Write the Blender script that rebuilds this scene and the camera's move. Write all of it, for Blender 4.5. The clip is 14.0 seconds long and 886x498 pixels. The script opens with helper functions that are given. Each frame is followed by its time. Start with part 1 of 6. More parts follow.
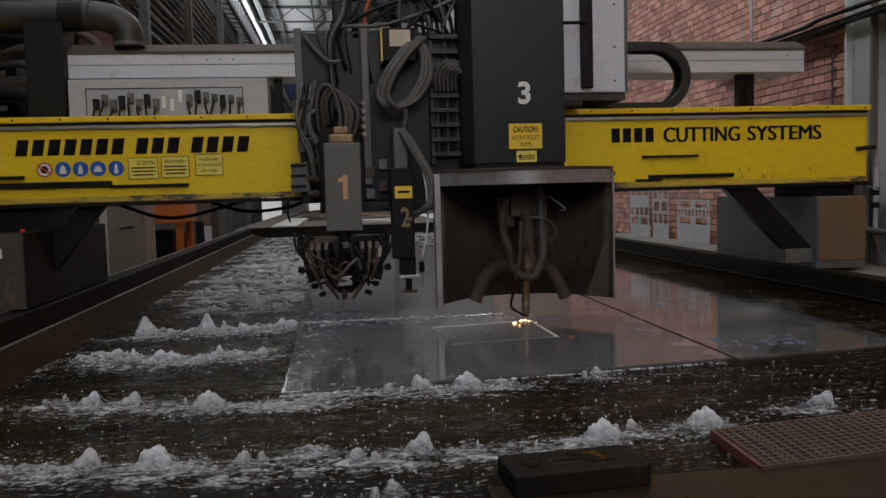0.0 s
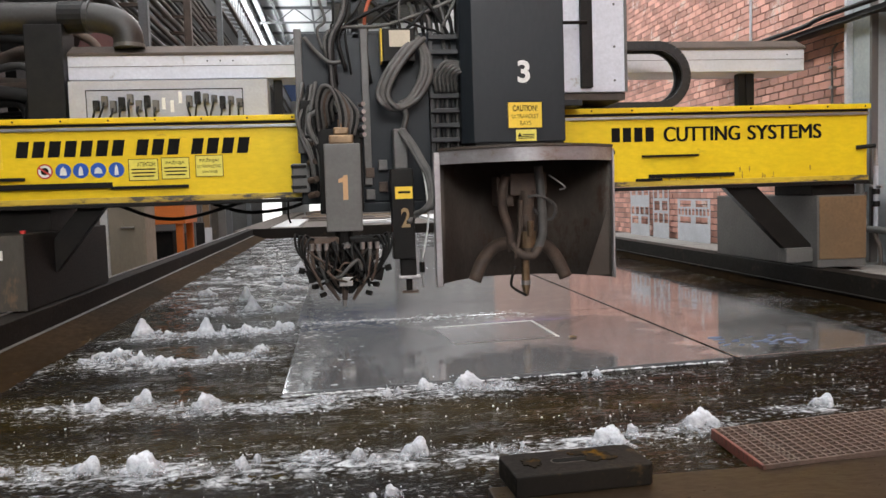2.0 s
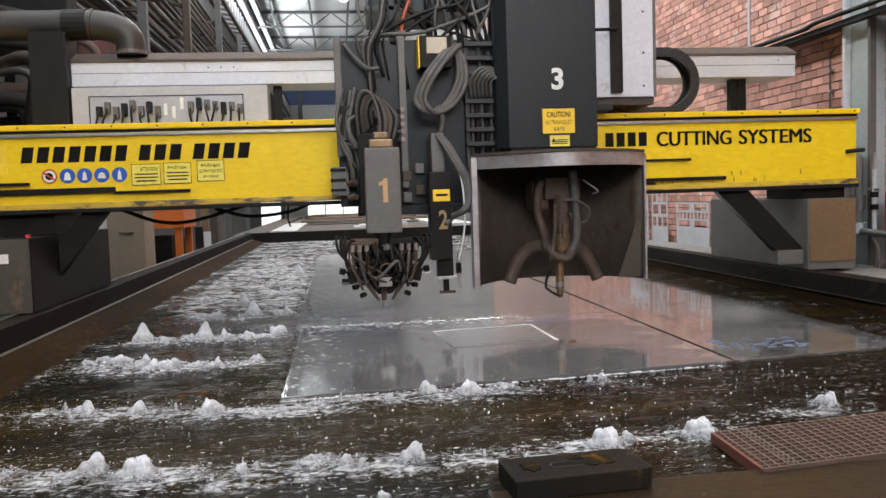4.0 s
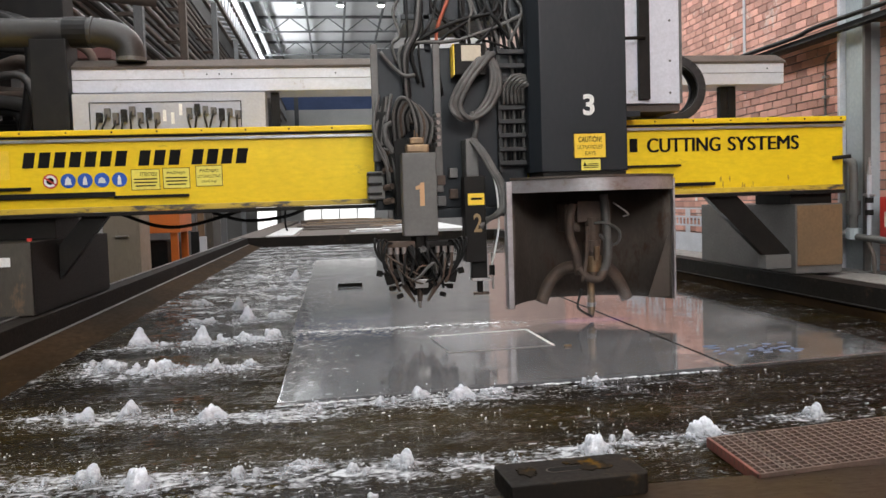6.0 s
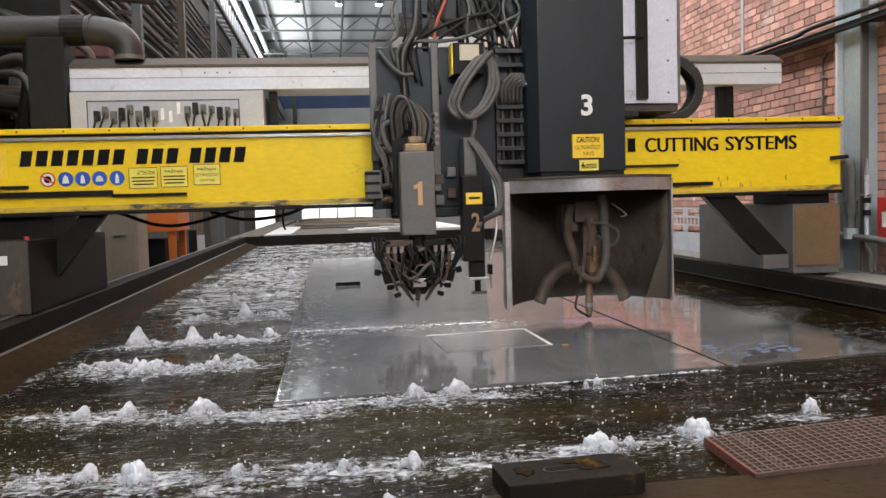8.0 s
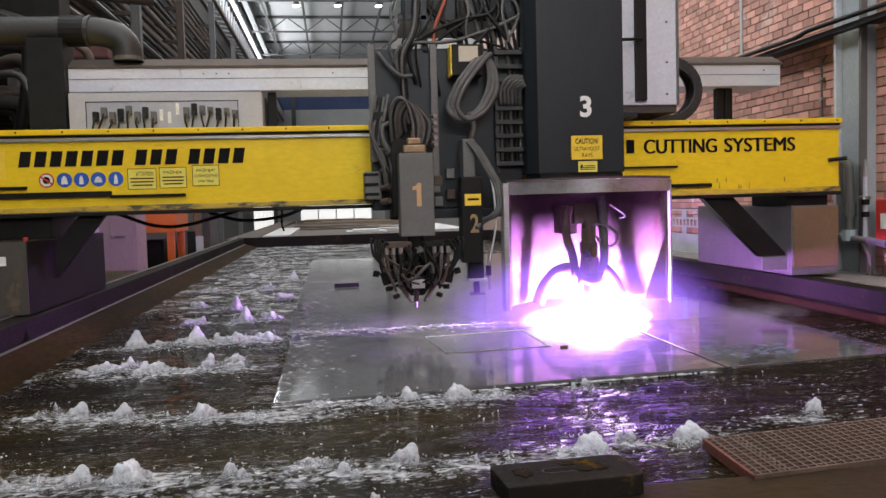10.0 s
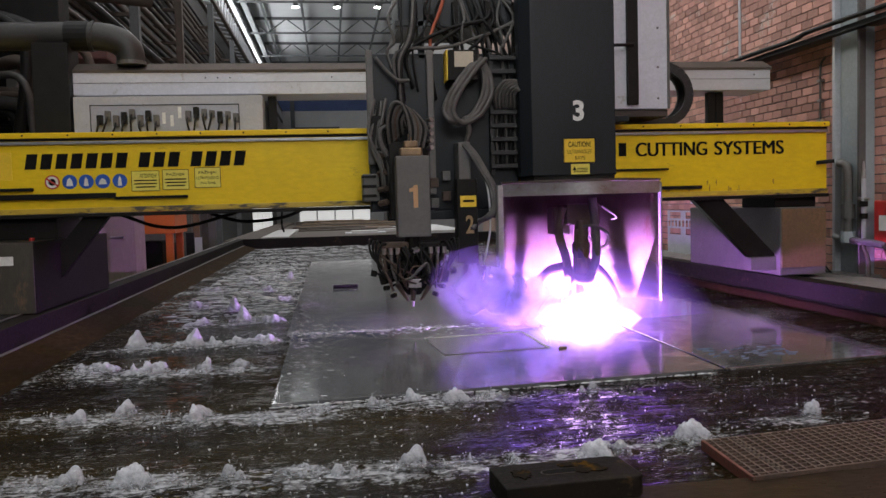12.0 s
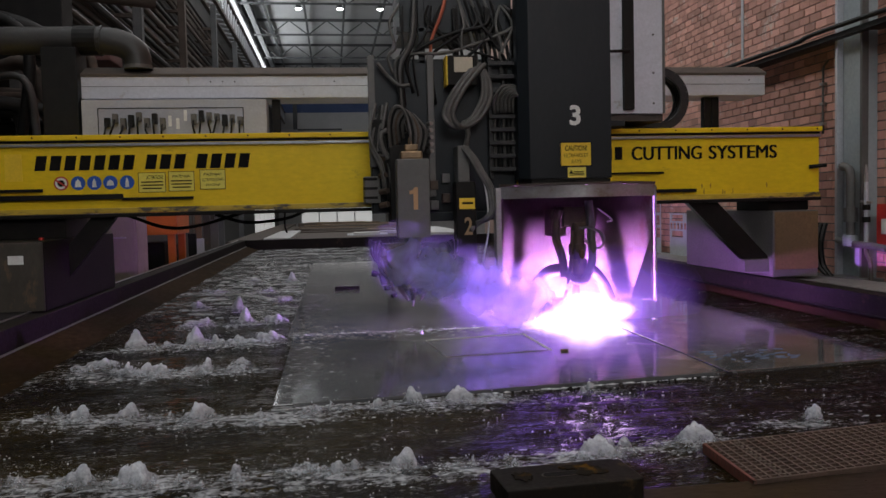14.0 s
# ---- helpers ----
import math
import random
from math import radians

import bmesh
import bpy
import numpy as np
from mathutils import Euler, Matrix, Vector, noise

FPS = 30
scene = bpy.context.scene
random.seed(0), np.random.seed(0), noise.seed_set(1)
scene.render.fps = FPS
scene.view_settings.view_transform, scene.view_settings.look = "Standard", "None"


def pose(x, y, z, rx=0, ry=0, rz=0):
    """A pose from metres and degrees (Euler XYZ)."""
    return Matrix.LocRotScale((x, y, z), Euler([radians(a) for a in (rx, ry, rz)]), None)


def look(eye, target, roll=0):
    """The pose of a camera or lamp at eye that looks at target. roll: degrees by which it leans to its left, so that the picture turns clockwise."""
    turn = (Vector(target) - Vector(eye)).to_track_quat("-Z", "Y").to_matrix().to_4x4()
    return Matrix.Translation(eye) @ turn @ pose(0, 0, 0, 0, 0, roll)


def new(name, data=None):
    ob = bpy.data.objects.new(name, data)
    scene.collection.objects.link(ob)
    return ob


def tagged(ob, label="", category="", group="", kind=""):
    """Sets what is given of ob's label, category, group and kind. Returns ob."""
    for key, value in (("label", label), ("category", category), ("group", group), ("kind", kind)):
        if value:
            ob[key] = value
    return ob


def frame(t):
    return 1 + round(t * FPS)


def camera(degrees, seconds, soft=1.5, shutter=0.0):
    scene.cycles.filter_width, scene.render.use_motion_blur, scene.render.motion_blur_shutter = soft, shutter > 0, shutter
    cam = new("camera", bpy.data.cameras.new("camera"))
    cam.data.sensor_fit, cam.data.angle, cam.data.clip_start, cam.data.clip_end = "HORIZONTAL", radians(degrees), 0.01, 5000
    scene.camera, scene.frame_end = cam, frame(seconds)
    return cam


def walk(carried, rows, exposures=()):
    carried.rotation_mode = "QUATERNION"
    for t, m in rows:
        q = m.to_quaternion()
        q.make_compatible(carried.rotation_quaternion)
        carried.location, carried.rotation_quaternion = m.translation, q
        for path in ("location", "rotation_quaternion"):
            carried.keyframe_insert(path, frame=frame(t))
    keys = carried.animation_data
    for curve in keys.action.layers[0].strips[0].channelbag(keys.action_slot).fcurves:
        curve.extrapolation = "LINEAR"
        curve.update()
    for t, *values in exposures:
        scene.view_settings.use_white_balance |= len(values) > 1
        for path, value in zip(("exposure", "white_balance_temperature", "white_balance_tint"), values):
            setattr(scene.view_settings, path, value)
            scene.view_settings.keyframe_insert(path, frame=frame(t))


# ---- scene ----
cam = camera(57, 14.0)
PATH = [
    (0, look((0, 0, 1.55), (0.12364, 0.98993, 1.48109), -1.587)),
    (0.5, look((0, 0, 1.55), (0.12368, 0.98993, 1.48108), -1.646)),
    (1, look((0, 0, 1.55), (0.12387, 0.98993, 1.48143), -1.622)),
    (1.5, look((0, 0, 1.55), (0.12363, 0.98994, 1.48123), -1.670)),
    (2, look((0, 0, 1.55), (0.12309, 0.99003, 1.48148), -1.796)),
    (2.5, look((0, 0, 1.55), (0.12332, 0.99007, 1.48248), -1.854)),
    (3, look((0, 0, 1.55), (0.12301, 0.99018, 1.48351), -1.820)),
    (5.5, look((0, 0, 1.55), (0.12852, 0.98993, 1.49071), -1.918)),
    (6, look((0, 0, 1.55), (0.12939, 0.98990, 1.49204), -1.800)),
    (6.5, look((0, 0, 1.55), (0.12969, 0.98989, 1.49262), -1.800)),
    (7, look((0, 0, 1.55), (0.13009, 0.98979, 1.49179), -1.747)),
    (7.5, look((0, 0, 1.55), (0.13145, 0.98955, 1.49073), -1.647)),
    (8, look((0, 0, 1.55), (0.13192, 0.98950, 1.49097), -1.674)),
    (10.5, look((0, 0, 1.55), (0.13420, 0.98929, 1.49263), -1.569)),
    (11, look((0, 0, 1.55), (0.13508, 0.98917, 1.49260), -1.558)),
    (11.5, look((0, 0, 1.55), (0.13493, 0.98922, 1.49310), -1.649)),
    (12, look((0, 0, 1.55), (0.13487, 0.98929, 1.49422), -1.572)),
    (12.5, look((0, 0, 1.55), (0.13451, 0.98941, 1.49550), -1.452)),
    (13, look((0, 0, 1.55), (0.13316, 0.98963, 1.49618), -1.453)),
    (13.5, look((0, 0, 1.55), (0.13240, 0.98973, 1.49617), -1.354)),
    (14, look((0, 0, 1.55), (0.13270, 0.98972, 1.49668), -1.369)),
]
EXPOSURES = [(0.0, -1.5), (0.3, -1.0), (0.6, -0.42), (0.9, -0.12), (1.2, 0.0), (2.0, 0.0), (3.2, 0.0), (8.2, 0.0), (9.4, 0.0), (10.2, -0.66), (11.0, -0.95), (12.5, -1.25), (14.0, -1.68)]
walk(cam, PATH, EXPOSURES)

# ---- world and light ----
world = bpy.data.worlds.new("sky")
scene.world = world
world.use_nodes = True
sky = world.node_tree.nodes.new("ShaderNodeTexSky")
sky.sky_type, sky.sun_disc = "NISHITA", False
sky.sun_elevation, sky.sun_rotation = radians(35), radians(250)
world.node_tree.links.new(sky.outputs[0], world.node_tree.nodes["Background"].inputs[0])
world.node_tree.nodes["Background"].inputs[1].default_value = 0.1

WATER, PLATE = 0.662, 0.68     # heights of the water and of the plates' upper face
HALL_L, HALL_R = -4.5, 4.5     # inner faces of the hall's long walls
Y_NEAR, Y_FAR = -9.0, 70.0
ROOF = 13.0


def area(name, m, sx, sy, power, color=(1, 1, 1)):
    d = bpy.data.lights.new(name, "AREA")
    d.shape, d.size, d.size_y, d.energy, d.color = "RECTANGLE", sx, sy, power, color
    ob = new(name, d)
    ob.matrix_world = m
    return ob


# fill lamps added under the closed roof; daylight from the long wall's high windows
for ya, yb, power in ((-7.5, 1.5, 1150), (5.0, 15.0, 950), (22.0, 34.0, 3000)):
    area("roof_fill", pose(0.8, (ya + yb) / 2, ROOF - 0.12), 6.5, yb - ya, power, (0.97, 0.985, 1.0))
area("window_daylight", pose(HALL_L + 0.14, 30.0, 11.3, 0, -86, 0), 2.0, 60.0, 5200, (0.95, 0.98, 1.0))
# front fill added behind the camera to light upright faces
area("gable_fill", pose(0.6, Y_NEAR + 0.16, 6.6, 78, 0, 0), 7.0, 5.0, 1750, (0.96, 0.98, 1.0))

# ---- helpers for meshes ----


def bm_box(bm, x0, x1, y0, y1, z0, z1, bevel=0.0, m=None):
    g = bmesh.ops.create_cube(bm, size=1.0, matrix=Matrix.Translation(((x0 + x1) / 2, (y0 + y1) / 2, (z0 + z1) / 2)) @ Matrix.Diagonal((x1 - x0, y1 - y0, z1 - z0, 1)))
    if bevel > 0:
        es = list({e for v in g["verts"] for e in v.link_edges})
        r = bmesh.ops.bevel(bm, geom=es, offset=bevel, segments=2, affect="EDGES", profile=0.6)
        vs = list({v for f in r["faces"] for v in f.verts} | {v for v in g["verts"] if v.is_valid})
    else:
        vs = g["verts"]
    if m is not None:
        bmesh.ops.transform(bm, matrix=m, verts=vs)
    return bm


def box(x0, x1, y0, y1, z0, z1, bevel=0.004, m=None):
    return bm_box(bmesh.new(), x0, x1, y0, y1, z0, z1, bevel, m)


def bm_rod(bm, a, b, r, r2=None, n=12):
    a, b = Vector(a), Vector(b)
    d = b - a
    m = Matrix.Translation((a + b) / 2) @ d.to_track_quat("Z", "Y").to_matrix().to_4x4()
    bmesh.ops.create_cone(bm, cap_ends=True, segments=n, radius1=r, radius2=r if r2 is None else r2, depth=d.length, matrix=m)
    return bm


def rod(a, b, r, r2=None, n=12):
    return bm_rod(bmesh.new(), a, b, r, r2, n)


def smooth_path(pts, k=6):
    out, p = [], [Vector(q) for q in pts]
    p = [p[0] * 2 - p[1]] + p + [p[-1] * 2 - p[-2]]
    for i in range(1, len(p) - 2):
        for j in range(k):
            t = j / k
            a, b, c, d = p[i - 1:i + 3]
            out.append(0.5 * (2 * b + (c - a) * t + (2 * a - 5 * b + 4 * c - d) * t * t + (3 * b - a - 3 * c + d) * t ** 3))
    out.append(p[-2])
    return out


def bm_hose(bm, pts, r, n=8, k=6):
    line = smooth_path(pts, k)
    rings, up = [], Vector((0.31, 0.9, 0.27))
    for i, q in enumerate(line):
        d = (line[min(i + 1, len(line) - 1)] - line[max(i - 1, 0)]).normalized()
        s = d.cross(up)
        if s.length < 1e-3:
            s = d.orthogonal()
        s.normalize()
        up = s.cross(d).normalized()
        rings.append([bm.verts.new(q + r * (math.cos(a) * s + math.sin(a) * up)) for a in [2 * math.pi * j / n for j in range(n)]])
    for A, B in zip(rings, rings[1:]):
        for j in range(n):
            f = bm.faces.new((A[j], A[(j + 1) % n], B[(j + 1) % n], B[j]))
            f.smooth = True
    bm.faces.new(rings[0][::-1])
    bm.faces.new(rings[-1])
    return bm


def hose(pts, r, n=8, k=6):
    return bm_hose(bmesh.new(), pts, r, n, k)


def prism(outline, axis, a, b, bevel=0.0):
    """A flat outline in two coordinates, drawn out along an axis from a to b."""
    bm = bmesh.new()
    put = {"x": lambda p, q, w: (w, p, q), "y": lambda p, q, w: (p, w, q), "z": lambda p, q, w: (p, q, w)}[axis]
    lo = [bm.verts.new(put(p, q, a)) for p, q in outline]
    hi = [bm.verts.new(put(p, q, b)) for p, q in outline]
    n = len(outline)
    bm.faces.new(lo)
    bm.faces.new(hi[::-1])
    for i in range(n):
        bm.faces.new((lo[i], hi[i], hi[(i + 1) % n], lo[(i + 1) % n]))
    bmesh.ops.recalc_face_normals(bm, faces=bm.faces[:])
    if bevel:
        bmesh.ops.bevel(bm, geom=bm.edges[:], offset=bevel, segments=2, affect="EDGES", profile=0.6)
    return bm


def smear(x, y, rx, ry, seed, n=26):
    """Ragged outline of a patch of rubbed-off paint."""
    random.seed(seed)
    return [(x + rx * k * math.cos(6.283 * i / n), y + ry * k * math.sin(6.283 * i / n)) for i in range(n) for k in (random.uniform(0.6, 1.15),)]


def mesh_of(name, bm, material, smooth=False):
    me = bpy.data.meshes.new(name)
    bm.to_mesh(me)
    bm.free()
    me.materials.append(material)
    if smooth:
        for f in me.polygons:
            f.use_smooth = True
    return me


def part(name, bm, material, parent, label="", smooth=False):
    ob = new(name, mesh_of(name, bm, material, smooth))
    ob.parent = parent
    if label:
        tagged(ob, label)
    return ob


def thing(name, label, category, group="", kind="", at=(0, 0, 0), rz=0):
    ob = new(name)
    ob.empty_display_size = 0.1
    ob.matrix_world = pose(*at, 0, 0, rz)
    return tagged(ob, label, category, group, kind)


def solid(name, bm, material, label, category, group="", kind="", smooth=False):
    return tagged(new(name, mesh_of(name, bm, material, smooth)), label, category, group, kind)


def lettering(name, words, x, y, z, height, material, parent, width=0.0, label="", shear=0.0, m=None, bold=0.0):
    """Words set in the built-in font, facing -y, their lower left corner at x, z."""
    cu = bpy.data.curves.new(name, "FONT")
    cu.body, cu.size, cu.extrude, cu.shear, cu.offset = words, 1.0, 0.0, shear, bold
    ob = new(name, cu)
    bpy.context.view_layer.update()
    me = bpy.data.meshes.new_from_object(ob.evaluated_get(bpy.context.evaluated_depsgraph_get()))
    bpy.data.objects.remove(ob)
    bpy.data.curves.remove(cu)
    co = np.array([v.co[:] for v in me.vertices])
    lo, hi = co.min(0), co.max(0)
    s = height / (hi[1] - lo[1])
    sx = width / (hi[0] - lo[0]) if width else s
    t = Matrix(((sx, 0, 0, x - lo[0] * sx), (0, 0, 0, y), (0, s, 0, z - lo[1] * s), (0, 0, 0, 1)))
    me.transform(t)
    if m is not None:
        me.transform(m)
    me.materials.clear()
    me.materials.append(material)
    ob = new(name, me)
    ob.parent = parent
    if label:
        tagged(ob, label)
    return ob


# ---- materials ----


def mat(name, color, rough=0.6, metal=0.0, color2=None, scale=3.0, grain=60.0, bump=0.15, wear=None, wear_at=0.58, wear_scale=6.0, streak=(1, 1, 1), vary=0.0, coat=0.0, spec=0.5):
    """Colour broken at two scales, fine relief, and an optional layer of wear or dirt."""
    m = bpy.data.materials.new(name)
    m.use_nodes = True
    nt = m.node_tree
    N, L = nt.nodes, nt.links
    bs = N["Principled BSDF"]
    tc = N.new("ShaderNodeTexCoord")
    mp = N.new("ShaderNodeMapping")
    mp.inputs["Scale"].default_value = streak
    L.new(tc.outputs["Object"], mp.inputs[0])
    c2 = color2 or tuple(c * 0.72 for c in color)

    def noise_node(s, detail=5.0, r=0.6, vec=mp):
        n = N.new("ShaderNodeTexNoise")
        n.inputs["Scale"].default_value, n.inputs["Detail"].default_value, n.inputs["Roughness"].default_value = s, detail, r
        L.new(vec.outputs[0], n.inputs["Vector"])
        return n

    def mix(fac, a, b):
        x = N.new("ShaderNodeMix")
        x.data_type = "RGBA"
        if fac is not None:
            L.new(fac, x.inputs[0])
        for v, i in ((a, 6), (b, 7)):
            if isinstance(v, tuple):
                x.inputs[i].default_value = (*v, 1)
            else:
                L.new(v, x.inputs[i])
        return x.outputs[2]

    def ramp(src, a, b):
        r = N.new("ShaderNodeMapRange")
        r.inputs[1].default_value, r.inputs[2].default_value = a, b
        L.new(src, r.inputs[0])
        return r.outputs[0]

    big, fine = noise_node(scale), noise_node(grain, 3.0)
    col = mix(ramp(big.outputs[0], 0.35, 0.65), color, c2)
    dark = mix(None, (0, 0, 0), (0, 0, 0))
    fineramp = ramp(fine.outputs[0], 0.3, 0.75)
    col = mix(fineramp, col, mix(big.outputs[0], tuple(c * 0.82 for c in color), tuple(c * 0.88 for c in c2)))
    if vary:
        oi = N.new("ShaderNodeObjectInfo")
        hsv = N.new("ShaderNodeHueSaturation")
        r = N.new("ShaderNodeMapRange")
        r.inputs[3].default_value, r.inputs[4].default_value = 1 - vary, 1 + vary
        L.new(oi.outputs["Random"], r.inputs[0])
        L.new(r.outputs[0], hsv.inputs["Value"])
        L.new(col, hsv.inputs["Color"])
        col = hsv.outputs[0]
    rr = ramp(fine.outputs[0], 0.2, 0.8)
    if wear:
        w = noise_node(wear_scale, 8.0, 0.72)
        fac = ramp(w.outputs[0], wear_at, wear_at + 0.07)
        col = mix(fac, col, wear)
    rm = N.new("ShaderNodeMapRange")
    rm.inputs[3].default_value, rm.inputs[4].default_value = max(0.02, rough - 0.1), min(1.0, rough + 0.1)
    L.new(rr, rm.inputs[0])
    L.new(rm.outputs[0], bs.inputs["Roughness"])
    L.new(col, bs.inputs["Base Color"])
    bs.inputs["Metallic"].default_value = metal
    bs.inputs["Coat Weight"].default_value = coat
    bs.inputs["Specular IOR Level"].default_value = spec
    if bump:
        b = N.new("ShaderNodeBump")
        b.inputs["Strength"].default_value, b.inputs["Distance"].default_value = bump, 0.004
        L.new(fine.outputs[0], b.inputs["Height"])
        L.new(b.outputs[0], bs.inputs["Normal"])
    N.remove(dark.node)
    return m


def glow(name, color, strength):
    m = bpy.data.materials.new(name)
    m.use_nodes = True
    bs = m.node_tree.nodes["Principled BSDF"]
    bs.inputs["Base Color"].default_value = (*color, 1)
    bs.inputs["Emission Color"].default_value = (*color, 1)
    bs.inputs["Emission Strength"].default_value = strength
    return m


M_YELLOW = mat("yellow_paint", (0.80, 0.56, 0.014), 0.42, 0, (0.72, 0.49, 0.010), 2.2, 18, 0.02, spec=0.25, wear=(0.34, 0.22, 0.03), wear_at=0.645, wear_scale=3.0, streak=(0.7, 1, 1.6))
M_YELLOW_DIRTY = mat("scraped_yellow_paint", (0.60, 0.42, 0.03), 0.5, 0, (0.35, 0.24, 0.03), 3.0, 40, 0.2, wear=(0.05, 0.04, 0.03), wear_at=0.50, wear_scale=6.0, streak=(0.35, 1, 1))
M_BLACKRUB = mat("black_oily_steel", (0.0065, 0.006, 0.0055), 0.5, 0.0, (0.013, 0.011, 0.009), 5, 70, 0.2, spec=0.15)
M_INK = mat("black_ink", (0.006, 0.006, 0.006), 0.75, 0, (0.012, 0.011, 0.009), 5, 80, 0, spec=0.08)
M_WHITE_INK = mat("white_ink", (0.78, 0.78, 0.74), 0.5, 0, None, 5, 80, 0)
M_ORANGE_INK = mat("orange_ink", (0.62, 0.36, 0.17), 0.5, 0, None, 5, 80, 0)
M_STICKER = mat("yellow_sticker", (0.85, 0.57, 0.03), 0.4, 0, (0.75, 0.5, 0.03), 8, 60, 0.02)
M_STICKER_PALE = mat("pale_yellow_sticker", (0.78, 0.66, 0.10), 0.4, 0, (0.7, 0.6, 0.1), 8, 60, 0.02)
M_BLUE = mat("blue_sticker", (0.015, 0.09, 0.42), 0.4, 0, None, 8, 60, 0.02)
M_RED = mat("red_paint", (0.55, 0.03, 0.025), 0.45, 0, (0.4, 0.03, 0.02), 6, 60, 0.05)
M_ALU = mat("grey_white_enamel", (0.58, 0.59, 0.635), 0.45, 0.1, (0.50, 0.51, 0.55), 2.5, 50, 0.05, wear=(0.33, 0.30, 0.27), wear_at=0.63, wear_scale=5)
M_RUSTTOP = mat("dusty_brown_steel", (0.10, 0.075, 0.06), 0.8, 0.1, (0.06, 0.05, 0.042), 6, 80, 0.3)
M_DARKGREY = mat("dark_grey_paint", (0.010, 0.013, 0.016), 0.42, 0, (0.018, 0.021, 0.024), 2.0, 40, 0.06, spec=0.25, wear=(0.04, 0.042, 0.043), wear_at=0.7, wear_scale=3, streak=(1, 1, 0.35))
M_MIDGREY = mat("dull_grey_paint", (0.12, 0.115, 0.105), 0.5, 0, (0.085, 0.08, 0.076), 3.0, 50, 0.08, wear=(0.08, 0.07, 0.06), wear_at=0.63)
M_STEEL = mat("bare_steel", (0.42, 0.41, 0.40), 0.38, 0.85, (0.30, 0.28, 0.26), 5, 70, 0.12)
M_SHIELD = mat("scorched_steel_sheet", (0.095, 0.078, 0.066), 0.65, 0.1, (0.050, 0.039, 0.031), 3.0, 50, 0.15, wear=(0.055, 0.032, 0.020), wear_at=0.55, wear_scale=4, streak=(1, 1, 0.5), spec=0.2)
M_BAND = mat("scuffed_steel_band", (0.42, 0.41, 0.42), 0.42, 0.6, (0.26, 0.23, 0.22), 6, 60, 0.12, wear=(0.20, 0.14, 0.11), wear_at=0.6, streak=(0.5, 1, 1))
M_RUST = mat("rusty_torch_steel", (0.095, 0.062, 0.043), 0.7, 0.1, (0.04, 0.028, 0.021), 9, 90, 0.35)
M_HOSE = mat("grey_rubber_hose", (0.11, 0.105, 0.097), 0.6, 0, (0.05, 0.047, 0.043), 8, 80, 0.15)
M_HOSE_DARK = mat("black_rubber_hose", (0.0065, 0.0065, 0.0065), 0.5, 0, (0.014, 0.013, 0.012), 8, 80, 0.15, spec=0.18)
M_HOSE_RED = mat("orange_red_hose", (0.48, 0.11, 0.05), 0.55, 0, None, 8, 80, 0.1)
M_BRASS = mat("tarnished_brass", (0.30, 0.20, 0.11), 0.4, 0.75, (0.13, 0.09, 0.06), 12, 90, 0.1)
M_CHAIN = mat("black_plastic_chain", (0.012, 0.012, 0.013), 0.45, 0, (0.022, 0.022, 0.022), 6, 70, 0.1, spec=0.35)
M_TANK = mat("oily_dark_steel", (0.010, 0.009, 0.008), 0.7, 0.0, (0.018, 0.015, 0.012), 2.5, 40, 0.25, wear=(0.045, 0.03, 0.02), wear_at=0.61, wear_scale=3, spec=0.1)
M_TANK_IN = mat("brown_silted_steel", (0.034, 0.019, 0.007), 0.85, 0.0, (0.013, 0.008, 0.004), 1.5, 30, 0.25, wear=(0.055, 0.033, 0.012), wear_at=0.6, wear_scale=2, streak=(1, 0.4, 1), spec=0.05)
# pale wear colour here paints reflection patches on the wet step
M_STEP = mat("wet_silted_step", (0.026, 0.017, 0.009), 0.34, 0.0, (0.018, 0.012, 0.007), 2.5, 40, 0.12, wear=(0.14, 0.13, 0.12), wear_at=0.62, wear_scale=3.0, streak=(0.6, 1.4, 1), spec=0.2)
M_CONCRETE = mat("stained_concrete", (0.22, 0.21, 0.195), 0.85, 0, (0.14, 0.132, 0.12), 1.2, 25, 0.3, wear=(0.11, 0.10, 0.09), wear_at=0.57, wear_scale=2.5)
M_CABINET = mat("grey_green_cabinet_paint", (0.062, 0.054, 0.040), 0.6, 0, (0.032, 0.026, 0.018), 2, 40, 0.1, wear=(0.10, 0.065, 0.035), wear_at=0.56, streak=(1, 1, 0.4))
M_TAN = mat("tan_cabinet_paint", (0.17, 0.10, 0.045), 0.55, 0, (0.11, 0.07, 0.035), 2.5, 40, 0.08, wear=(0.12, 0.08, 0.05), wear_at=0.61)
M_ORANGE = mat("orange_machine_paint", (0.62, 0.16, 0.02), 0.45, 0, (0.5, 0.13, 0.02), 3, 50, 0.06)
M_GREYCOL = mat("grey_green_column_paint", (0.36, 0.40, 0.41), 0.5, 0, (0.30, 0.34, 0.35), 1.5, 30, 0.06, wear=(0.2, 0.18, 0.16), wear_at=0.7)
M_PIPE = mat("galvanised_duct", (0.045, 0.043, 0.04), 0.5, 0.25, (0.022, 0.021, 0.02), 2.5, 50, 0.1)
M_SHEET = mat("pale_cut_sheet", (0.56, 0.57, 0.60), 0.5, 0.2, (0.44, 0.45, 0.475), 4, 50, 0.05)
M_HALL = mat("sooty_wall_paint", (0.075, 0.072, 0.07), 0.8, 0, (0.05, 0.048, 0.046), 0.4, 12, 0.2)
M_HALL_PALE = mat("pale_wall_paint", (0.55, 0.55, 0.54), 0.8, 0, (0.42, 0.42, 0.42), 0.4, 12, 0.1)
M_HALL_BLUE = mat("blue_wall_paint", (0.07, 0.11, 0.24), 0.7, 0, (0.05, 0.08, 0.18), 0.4, 12, 0.1)
